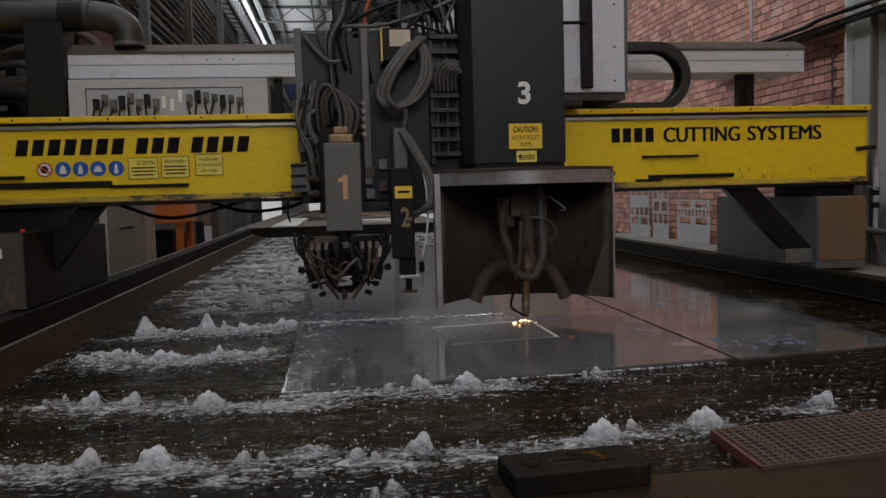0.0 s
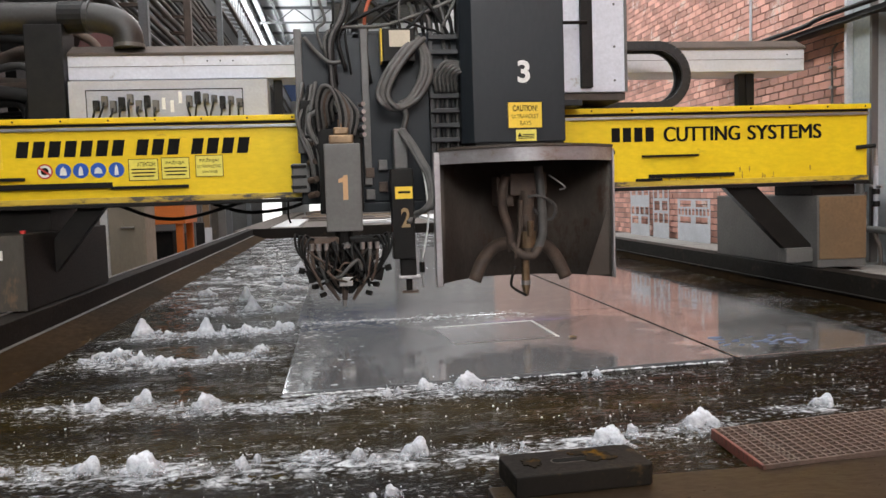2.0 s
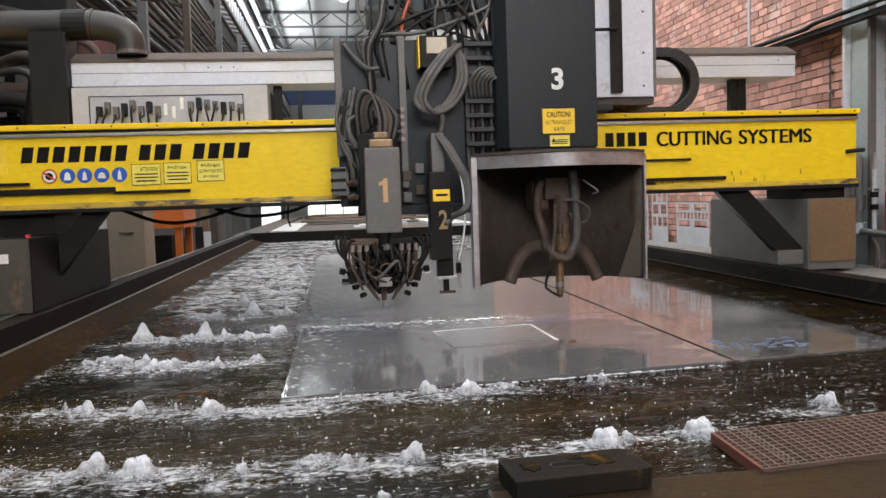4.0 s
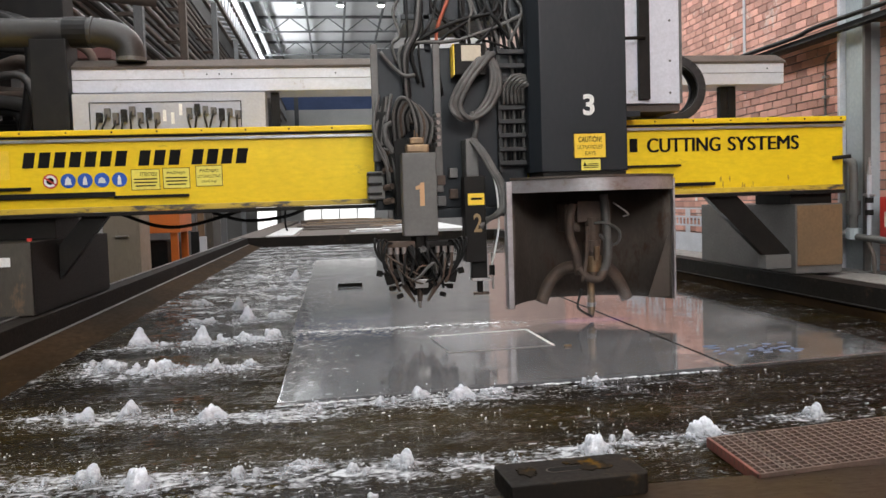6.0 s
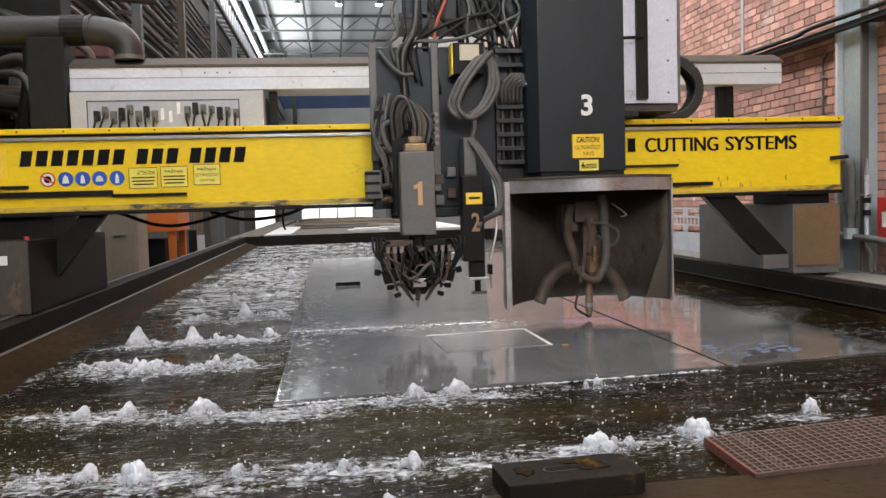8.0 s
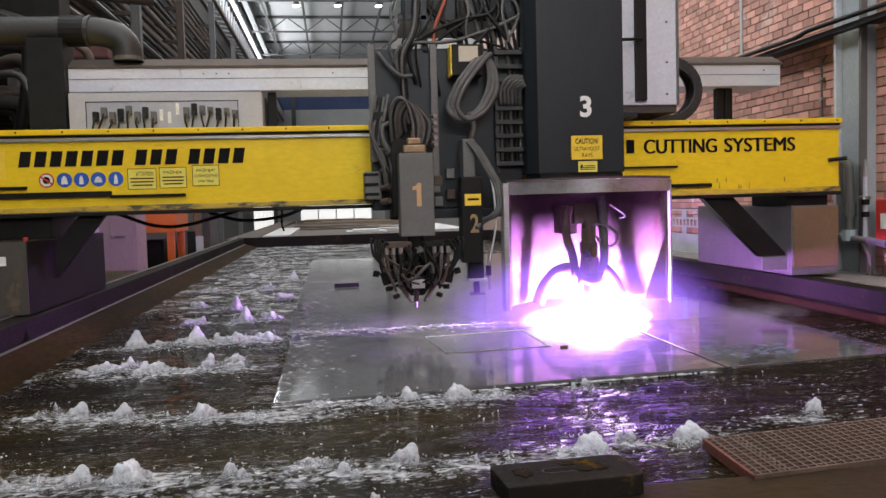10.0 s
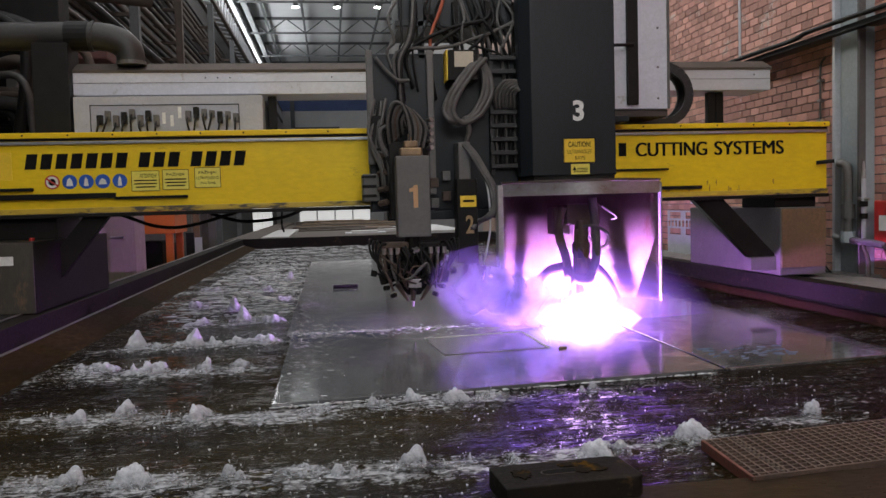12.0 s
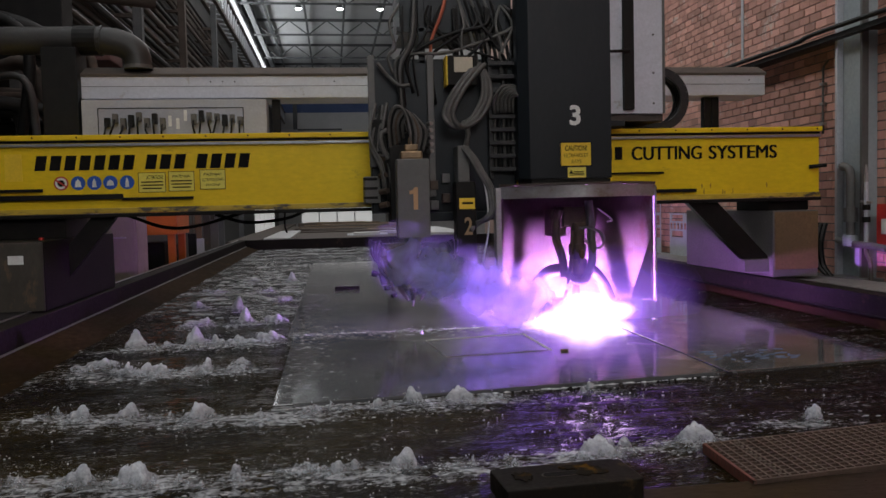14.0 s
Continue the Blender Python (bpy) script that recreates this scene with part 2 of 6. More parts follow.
M_ROOF = mat("grey_roof_sheet", (0.62, 0.63, 0.64), 0.8, 0, (0.52, 0.53, 0.54), 0.5, 10, 0.1)
M_TRUSS = mat("dark_roof_steel", (0.11, 0.115, 0.12), 0.6, 0.2, None, 1, 20, 0.1)
M_RACKSTEEL = mat("rusty_bar_stock", (0.12, 0.095, 0.078), 0.6, 0.3, (0.06, 0.046, 0.038), 3, 40, 0.2)
M_MORTAR = mat("grey_mortar", (0.20, 0.17, 0.155), 0.9, 0, (0.14, 0.12, 0.11), 3, 60, 0.4)
# brick colour muted to tone down its pink reflection in the plates
M_BRICK_FAR = mat("muted_brick", (0.34, 0.22, 0.18), 0.85, 0, (0.27, 0.18, 0.15), 1, 20, 0.3)
M_BRICK = mat("red_brick", (0.60, 0.325, 0.255), 0.85, 0, (0.49, 0.25, 0.195), 5, 60, 0.4, wear=(0.60, 0.46, 0.40), wear_at=0.57, wear_scale=3.5, vary=0.32)


def brick_mix(src):
    """The same brick, its colour varied from piece to piece within one mesh."""
    m = src.copy()
    m.name = "red_brick_joined"
    nt = m.node_tree
    for n in nt.nodes:
        if n.bl_idname == "ShaderNodeObjectInfo":
            g = nt.nodes.new("ShaderNodeNewGeometry")
            for l in list(n.outputs["Random"].links):
                nt.links.new(g.outputs["Random Per Island"], l.to_socket)
    return m


M_BRICK_JOINED = brick_mix(M_BRICK)


def plate_material(name, drying):
    """Steel plate under a thin film of water; drying plates have a matt grey heart and a wet rim."""
    m = bpy.data.materials.new(name)
    m.use_nodes = True
    nt = m.node_tree
    N, L = nt.nodes, nt.links
    bs = N["Principled BSDF"]
    tc = N.new("ShaderNodeTexCoord")

    def nz(s, d, dist=0.0):
        n = N.new("ShaderNodeTexNoise")
        n.inputs["Scale"].default_value, n.inputs["Detail"].default_value, n.inputs["Distortion"].default_value = s, d, dist
        L.new(tc.outputs["Object"], n.inputs["Vector"])
        return n.outputs[0]

    def span(src, a, b, lo=0.0, hi=1.0):
        r = N.new("ShaderNodeMapRange")
        for i, v in enumerate((a, b, lo, hi)):
            r.inputs[i + 1].default_value = v
        L.new(src, r.inputs[0])
        return r.outputs[0]

    def calc(op, a, b):
        n = N.new("ShaderNodeMath")
        n.operation = op
        for i, v in enumerate((a, b)):
            if isinstance(v, (int, float)):
                n.inputs[i].default_value = v
            else:
                L.new(v, n.inputs[i])
        return n.outputs[0]

    def blend(fac, a, b):
        x = N.new("ShaderNodeMix")
        x.data_type = "RGBA"
        L.new(fac, x.inputs[0])
        for v, i in ((a, 6), (b, 7)):
            if isinstance(v, tuple):
                x.inputs[i].default_value = (*v, 1)
            else:
                L.new(v, x.inputs[i])
        return x.outputs[2]

    broad, mid, fine = nz(1.6, 7, 0.9), nz(6.0, 6, 0.6), nz(45, 4)
    wet = blend(span(mid, 0.35, 0.68), (0.34, 0.34, 0.345), (0.58, 0.57, 0.56))
    matt = blend(span(broad, 0.36, 0.62), (0.095, 0.098, 0.102), (0.155, 0.157, 0.16))
    wobble = calc("MULTIPLY", calc("SUBTRACT", broad, 0.5), 1.5)
    if drying:
        sp = N.new("ShaderNodeSeparateXYZ")
        L.new(tc.outputs["Object"], sp.inputs[0])
        far_rim = span(calc("ADD", sp.outputs[1], wobble), 5.42, 5.28)
        side = span(calc("ADD", sp.outputs[0], wobble), 1.98, 1.90)
        other = span(calc("ADD", sp.outputs[0], calc("MULTIPLY", wobble, 0.6)), -0.20, -0.15)
        dry = calc("MULTIPLY", calc("MULTIPLY", far_rim, side), other)
    else:
        sp = N.new("ShaderNodeSeparateXYZ")
        L.new(tc.outputs["Object"], sp.inputs[0])
        sludge = span(calc("ADD", sp.outputs[0], wobble), 1.0, 0.2, 0.0, 0.85)
        matt = blend(sludge, matt, (0.24, 0.245, 0.25))
        dry = calc("MAXIMUM", sludge, span(calc("ADD", broad, calc("MULTIPLY", calc("SUBTRACT", mid, 0.5), 0.5)), 0.60, 0.70, 0.0, 0.45))
    L.new(blend(dry, wet, matt), bs.inputs["Base Color"])
    film = span(mid, 0.35, 0.7, 0.035, 0.11)
    rough = N.new("ShaderNodeMix")
    L.new(dry, rough.inputs[0])
    L.new(film, rough.inputs[2])
    L.new(span(mid, 0.3, 0.7, 0.05, 0.14), rough.inputs[3])
    L.new(rough.outputs[0], bs.inputs["Roughness"])
    L.new(span(dry, 0.0, 1.0, 0.85, 0.25), bs.inputs["Metallic"])
    bu, b2 = N.new("ShaderNodeBump"), N.new("ShaderNodeBump")
    bu.inputs["Strength"].default_value, bu.inputs["Distance"].default_value = 0.05, 0.02
    L.new(mid, bu.inputs["Height"])
    b2.inputs["Strength"].default_value, b2.inputs["Distance"].default_value = 0.012, 0.002
    L.new(fine, b2.inputs["Height"])
    L.new(bu.outputs[0], b2.inputs["Normal"])
    L.new(b2.outputs[0], bs.inputs["Normal"])
    return m


def water_material():
    """Murky brown process water, broken by ripples; air blown from below whitens it where foam is dense. Sparse white
    specks paint glints.
    """
    m = bpy.data.materials.new("murky_water")
    m.use_nodes = True
    nt = m.node_tree
    N, L = nt.nodes, nt.links
    bs = N["Principled BSDF"]
    tc = N.new("ShaderNodeTexCoord")
    mp = N.new("ShaderNodeMapping")
    mp.inputs["Scale"].default_value, mp.inputs["Rotation"].default_value = (0.7, 2.8, 1), (0, 0, radians(-6))
    L.new(tc.outputs["Object"], mp.inputs[0])

    def nz(s, d, dist=0.0, v=mp.outputs[0]):
        n = N.new("ShaderNodeTexNoise")
        n.inputs["Scale"].default_value, n.inputs["Detail"].default_value, n.inputs["Distortion"].default_value = s, d, dist
        L.new(v, n.inputs["Vector"])
        return n.outputs[0]

    def calc(op, a, b):
        n = N.new("ShaderNodeMath")
        n.operation = op
        for i, v in enumerate((a, b)):
            if isinstance(v, (int, float)):
                n.inputs[i].default_value = v
            else:
                L.new(v, n.inputs[i])
        return n.outputs[0]

    def span(src, a, b, lo=0.0, hi=1.0):
        r = N.new("ShaderNodeMapRange")
        for i, v in enumerate((a, b, lo, hi)):
            r.inputs[i + 1].default_value = v
        L.new(src, r.inputs[0])
        return r.outputs[0]

    ms = N.new("ShaderNodeMapping")
    ms.inputs["Scale"].default_value, ms.inputs["Rotation"].default_value = (0.3, 3.4, 1), (0, 0, radians(-5))
    L.new(tc.outputs["Object"], ms.inputs[0])
    hue, wave, chop = nz(0.6, 3), nz(5, 6, 0.6, ms.outputs[0]), nz(24, 6, 0.5)
    glint_speck = nz(52, 5, 0.8)
    froth_a, froth_b = nz(9, 10, 1.0), nz(30, 8, 0.9, tc.outputs["Object"])
    # olive end of the ramp also paints the beam's yellow reflection into the water
    cr = N.new("ShaderNodeValToRGB")
    cr.color_ramp.elements[0].position, cr.color_ramp.elements[0].color = 0.42, (0.0045, 0.0028, 0.0014, 1)
    cr.color_ramp.elements[1].position, cr.color_ramp.elements[1].color = 0.66, (0.022, 0.0145, 0.0022, 1)
    L.new(hue, cr.inputs[0])
    at = N.new("ShaderNodeAttribute")
    at.attribute_name = "foam"
    body = calc("ADD", calc("MULTIPLY", froth_a, 0.45), calc("MULTIPLY", froth_b, 0.55))
    patch = calc("MULTIPLY", calc("SUBTRACT", nz(3.4, 4, 0.8, tc.outputs["Object"]), 0.53), 0.42)
    body = calc("ADD", body, patch)
    dense = span(calc("ADD", body, calc("MULTIPLY", at.outputs["Fac"], 0.125)), 0.60, 0.80)
    # white specks join the foam mask as froth flecks and painted glints
    dense = calc("MAXIMUM", dense, calc("MULTIPLY", span(glint_speck, 0.605, 0.68), span(calc("ADD", wave, calc("MULTIPLY", at.outputs["Fac"], 0.25)), 0.46, 0.66)))
    mi = N.new("ShaderNodeMix")
    mi.data_type = "RGBA"
    L.new(dense, mi.inputs[0])
    L.new(cr.outputs[0], mi.inputs[6])
    mi.inputs[7].default_value = (0.48, 0.50, 0.52, 1)
    L.new(mi.outputs[2], bs.inputs["Base Color"])
    L.new(span(dense, 0.0, 1.0, 0.03, 0.5), bs.inputs["Roughness"])
    bs.inputs["IOR"].default_value = 1.33
    bs.inputs["Specular IOR Level"].default_value = 0.12
    b1, b2, b3 = N.new("ShaderNodeBump"), N.new("ShaderNodeBump"), N.new("ShaderNodeBump")
    for b, h, st, di in ((b1, wave, 0.9, 0.035), (b2, chop, 1.0, 0.014), (b3, dense, 0.35, 0.012)):
        b.inputs["Strength"].default_value, b.inputs["Distance"].default_value = st, di
        L.new(h, b.inputs["Height"])
    L.new(b1.outputs[0], b2.inputs["Normal"])
    L.new(b2.outputs[0], b3.inputs["Normal"])
    L.new(b3.outputs[0], bs.inputs["Normal"])
    return m


def foam_material():
    """Aerated water: white and dense towards the crest, torn and half clear at the foot."""
    m = mat("white_foam", (0.70, 0.72, 0.75), 0.45, 0, (0.52, 0.55, 0.59), 30, 90, 0.6)
    nt = m.node_tree
    N, L = nt.nodes, nt.links
    bs = N["Principled BSDF"]
    tc, sp = N.new("ShaderNodeTexCoord"), N.new("ShaderNodeSeparateXYZ")
    L.new(tc.outputs["Object"], sp.inputs[0])
    nz = N.new("ShaderNodeTexNoise")
    nz.inputs["Scale"].default_value, nz.inputs["Detail"].default_value, nz.inputs["Roughness"].default_value = 42, 8, 0.72
    L.new(tc.outputs["Object"], nz.inputs["Vector"])
    ma, mr = N.new("ShaderNodeMath"), N.new("ShaderNodeMapRange")
    ma.operation = "MULTIPLY_ADD"
    ma.inputs[1].default_value = 8.0
    L.new(sp.outputs[2], ma.inputs[0])
    L.new(nz.outputs[0], ma.inputs[2])
    mr.inputs[1].default_value, mr.inputs[2].default_value = 0.55, 1.12
    L.new(ma.outputs[0], mr.inputs[0])
    L.new(mr.outputs[0], bs.inputs["Alpha"])
    bs.inputs["Transmission Weight"].default_value = 0.15
    bs.inputs["IOR"].default_value = 1.2
    return m


def vapour_material(name, color, thick, translucent=0.6, scale=5.0, shine=0.0, fade=1.6):
    """Thin vapour: fades out towards the rim of each puff, broken by turbulence."""
    m = bpy.data.materials.new(name)
    m.use_nodes = True
    nt = m.node_tree
    N, L = nt.nodes, nt.links
    N.remove(N["Principled BSDF"])
    out = N["Material Output"]
    tc = N.new("ShaderNodeTexCoord")
    sp = N.new("ShaderNodeSeparateXYZ")
    L.new(tc.outputs["Generated"], sp.inputs[0])

    def math_node(op, a, b=None):
        n = N.new("ShaderNodeMath")
        n.operation = op
        for i, v in enumerate((a, b)):
            if v is None:
                continue
            if isinstance(v, (int, float)):
                n.inputs[i].default_value = v
            else:
                L.new(v, n.inputs[i])
        return n.outputs[0]

    nz = N.new("ShaderNodeTexNoise")
    nz.inputs["Scale"].default_value, nz.inputs["Detail"].default_value, nz.inputs["Distortion"].default_value = scale, 5, 0.7
    L.new(tc.outputs["Object"], nz.inputs["Vector"])
    x = math_node("MULTIPLY", math_node("SUBTRACT", sp.outputs[0], 0.5), 2.0)
    z = math_node("MULTIPLY", math_node("SUBTRACT", sp.outputs[2], 0.5), 2.0)
    r2 = math_node("ADD", math_node("MULTIPLY", x, x), math_node("MULTIPLY", z, z))
    body = math_node("MAXIMUM", math_node("SUBTRACT", 1.0, r2), 0.0)
    body = math_node("POWER", body, fade)
    mr = N.new("ShaderNodeMapRange")
    mr.inputs[1].default_value, mr.inputs[2].default_value = (0.05, 0.6) if shine else (0.27, 0.64)
    L.new(nz.outputs[0], mr.inputs[0])
    alpha = math_node("MULTIPLY", math_node("MULTIPLY", body, mr.outputs[0]), thick)
    d, tl, tr = N.new("ShaderNodeBsdfDiffuse"), N.new("ShaderNodeBsdfTranslucent"), N.new("ShaderNodeBsdfTransparent")
    d.inputs[0].default_value = tl.inputs[0].default_value = (*color, 1)
    m1, m2 = N.new("ShaderNodeMixShader"), N.new("ShaderNodeMixShader")
    m1.inputs[0].default_value = translucent
    L.new(d.outputs[0], m1.inputs[1])
    L.new(tl.outputs[0], m1.inputs[2])
    L.new(alpha, m2.inputs[0])
    L.new(tr.outputs[0], m2.inputs[1])
    if shine:
        em = N.new("ShaderNodeEmission")
        em.inputs[0].default_value, em.inputs[1].default_value = (*color, 1), shine
        L.new(em.outputs[0], m2.inputs[2])
    else:
        L.new(m1.outputs[0], m2.inputs[2])
    L.new(m2.outputs[0], out.inputs[0])
    return m


M_FROTH = mat("grey_white_froth", (0.66, 0.68, 0.69), 0.4, 0, (0.48, 0.50, 0.51), 14, 90, 0.4)
M_PLATE = plate_material("wet_steel_plate", False)
M_PLATE_DRY = plate_material("drying_steel_plate", True)
M_WATER = water_material()
M_FOAM = foam_material()
M_VAPOUR = vapour_material("pale_vapour", (0.64, 0.64, 1.0), 1.0, 0.75)
M_HAZE = vapour_material("thin_haze", (0.55, 0.5, 1.0), 0.2)
M_FLARE_IN = vapour_material("plasma_flare", (0.86, 0.62, 1.0), 0.95, 0.6, 7.0, 26.0, 2.4)
# the two outer emitting veils imitate bloom around the arc
M_FLARE_MID = vapour_material("plasma_bloom", (0.58, 0.27, 1.0), 0.7, 0.6, 5.0, 7.0, 2.4)
M_FLARE_OUT = vapour_material("plasma_bloom_veil", (0.36, 0.16, 1.0), 0.5, 0.6, 3.0, 7.0, 2.0)
M_STEAM = vapour_material("thin_steam", (0.8, 0.8, 0.82), 0.22)
M_ARC = glow("plasma_arc", (0.58, 0.24, 1.0), 44000.0)
M_SPARK = glow("hot_spark", (1.0, 0.55, 0.25), 12.0)
M_LAMP = glow("lamp_glass", (1.0, 0.99, 0.96), 90.0)
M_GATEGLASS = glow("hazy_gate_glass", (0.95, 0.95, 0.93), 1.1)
M_SKYGLASS = glow("bright_window_glass", (0.93, 0.97, 1.0), 1.6)

# ---- the hall ----


def slab(name, x0, x1, y0, y1, z0, z1, material, label, category="wall"):
    return solid(name, box(x0, x1, y0, y1, z0, z1, 0), material, label, category, kind="structure")


slab("floor", HALL_L - 0.3, HALL_R + 0.3, Y_NEAR - 0.3, Y_FAR + 0.3, -0.2, 0.0, M_CONCRETE, "stained grey concrete workshop floor", "floor")
slab("ceiling", HALL_L - 0.3, HALL_R + 0.3, Y_NEAR - 0.3, Y_FAR + 0.3, ROOF, ROOF + 0.2, M_ROOF, "grey sheet roof of a high factory hall", "ceiling")
slab("wall_near", HALL_L - 0.3, HALL_R + 0.3, Y_NEAR - 0.3, Y_NEAR, 0, ROOF, M_HALL, "sooty grey end wall of the hall")
slab("wall_left", HALL_L - 0.3, HALL_L, Y_NEAR, Y_FAR, 0, 10.2, M_HALL, "sooty grey long wall of the hall")
slab("wall_left_upper", HALL_L - 0.3, HALL_L, Y_NEAR, Y_FAR, 12.4, ROOF, M_HALL, "sooty wall strip above the high windows")
far = slab("wall_far", HALL_L - 0.3, HALL_R + 0.3, Y_FAR, Y_FAR + 0.3, 0, ROOF, M_HALL_PALE, "pale far end wall with a blue band")
part("blue_band", box(HALL_L, HALL_R, Y_FAR - 0.02, Y_FAR - 0.003, 9.6, 11.2, 0), M_HALL_BLUE, far, "blue painted band")
part("dark_post", box(-3.05, -2.7, Y_FAR - 0.1, Y_FAR - 0.003, 8.2, 11.0, 0.01), M_TRUSS, far)
part("dark_beam", box(-2.7, 1.0, Y_FAR - 0.1, Y_FAR - 0.003, 8.1, 8.25, 0.01), M_TRUSS, far)
gate = thing("door_1", "bright milky glazed gate in the far end wall", "gate", kind="structure")
for i in range(4):
    part("gate_pane", box(-2.6 + i * 1.5, -1.15 + i * 1.5, Y_FAR - 0.09, Y_FAR - 0.06, 0.05, 4.4, 0), M_GATEGLASS, gate)
for i in range(5):
    part("gate_post", box(-2.68 + i * 1.5, -2.58 + i * 1.5, Y_FAR - 0.12, Y_FAR - 0.004, 0.0, 4.5, 0.01), M_SHEET, gate)

# glowing panes added out of view, going with the front fill lamp
gable_panes = thing("added_gable_window", "unseen gable window added behind the camera as fill", "window", kind="structure")
for i in range(4):
    part("pane", box(-2.9 + i * 1.75, -1.2 + i * 1.75, Y_NEAR + 0.02, Y_NEAR + 0.05, 4.1, 9.1, 0), M_SKYGLASS, gable_panes)
for i in range(5):
    part("mullion", box(-2.98 + i * 1.75, -2.88 + i * 1.75, Y_NEAR, Y_NEAR + 0.12, 4.0, 9.2, 0.01), M_TRUSS, gable_panes)

# long window high in the left wall, in panes between mullions
win = thing("window_1", "bright milky strip window high in the hall wall", "window", kind="structure")
y = Y_NEAR
while y < Y_FAR - 1:
    part("pane", box(HALL_L - 0.2, HALL_L - 0.17, y + 0.08, y + 2.92, 10.28, 12.32, 0), M_SKYGLASS, win)
    part("mullion", box(HALL_L - 0.25, HALL_L + 0.05, y - 0.08, y + 0.08, 10.2, 12.4, 0.01), M_TRUSS, win)
    y += 3.0

# ---- the cutting table ----
TX0, TX1 = -1.64, 3.56       # inner faces of the tank at the water
TY0, TY1 = 1.95, 18.4
tank = thing("water_tank", "long dark steel cutting table tank full of water", "water tank")


def tank_side(x, s):
    """Rail beam, ledge and inner wall of one long side; s points away from the water."""
    o = lambda a: x + s * a
    q = lambda a, b: (min(o(a), o(b)), max(o(a), o(b)))
    x0, x1 = q(0.29, 0.36) if s < 0 else q(0.03, 0.10)
    d = 0.29 if s < 0 else 0.03
    part("rail_beam", box(*q(d, d + 0.16), TY0 - 2.2, TY1 + 0.3, 0.0, 0.88, 0.006), M_TANK, tank)
    # left ledge takes a lighter paint to draw its highlight line
    part("ledge", box(*q(d - 0.03, d), TY0 - 2.2, TY1, 0.72, 0.745, 0.004), M_MIDGREY if s < 0 else M_TANK, tank)
    if s < 0:
        part("inner_wall", prism([(o(0.0), 0.3), (o(0.0), 0.66), (o(d - 0.03), 0.74), (o(d), 0.74), (o(d), 0.3)], "y", TY0, TY1), M_TANK_IN, tank)
    else:
        part("inner_wall", box(*q(0.0, d), TY0, TY1, 0.3, 0.74, 0.004), M_TANK_IN, tank)


tank_side(TX0, -1)
tank_side(TX1, 1)
part("end_wall", box(TX0 - 0.45, TX1 + 0.2, TY1, TY1 + 0.16, 0.0, 0.88, 0.006), M_TANK, tank)
# thin bright strip paints the highlight along the left rail's top
part("rail_edge", box(TX0 - 0.455, TX0 - 0.435, TY0 - 2.2, TY1, 0.881, 0.889, 0.002), M_STEEL, tank, "bright strip drawn as the rail's highlight")
part("tank_floor", box(TX0, TX1, TY0, TY1, 0.25, 0.3, 0), M_TANK_IN, tank)
part("near_wall", box(TX0 - 0.45, TX1 + 0.2, TY0 - 0.25, TY0, 0.0, 0.70, 0.012, pose(0, 0, 0, 0, 0, 0)), M_TANK_IN, tank)


# where air rises through the water
SPOUT_AT = [(0.01, 3.56), (0.34, 3.60), (0.66, 3.55), (1.15, 3.60), (-0.43, 5.46), (-0.74, 5.46), (-1.06, 5.45), (-1.27, 5.41), (-1.32, 4.71), (-1.0, 4.5), (-0.72, 4.55), (-0.9, 3.58), (-0.32, 3.43),
            (0.98, 2.72), (1.24, 2.76), (0.57, 2.66), (0.21, 2.68), (-0.13, 2.72), (-0.33, 2.69), (-0.68, 2.71), (-1.01, 2.75), (-1.3, 2.9), (-0.69, 6.43), (-1.03, 6.39), (-0.45, 6.4), (-1.25, 3.7), (1.85, 2.95),
            (-0.5, 2.25), (0.1, 2.3), (-0.9, 2.28), (-0.48, 2.66), (-0.85, 2.74), (-1.15, 2.8), (0.02, 2.66), (-0.6, 3.48), (-0.75, 3.55), (-1.1, 3.6), (-0.12, 3.5), (0.18, 3.52), (0.5, 3.54), (-1.15, 4.6), (-0.85, 4.52), (-0.9, 5.44), (-0.58, 5.45), (0.85, 2.68), (0.4, 2.67), (-0.55, 4.6), (-0.85, 7.2), (-0.5, 7.9), (-1.2, 7.5), (-0.7, 8.8), (-1.3, 9.0), (-0.5, 9.8), (-1.0, 10.2)]


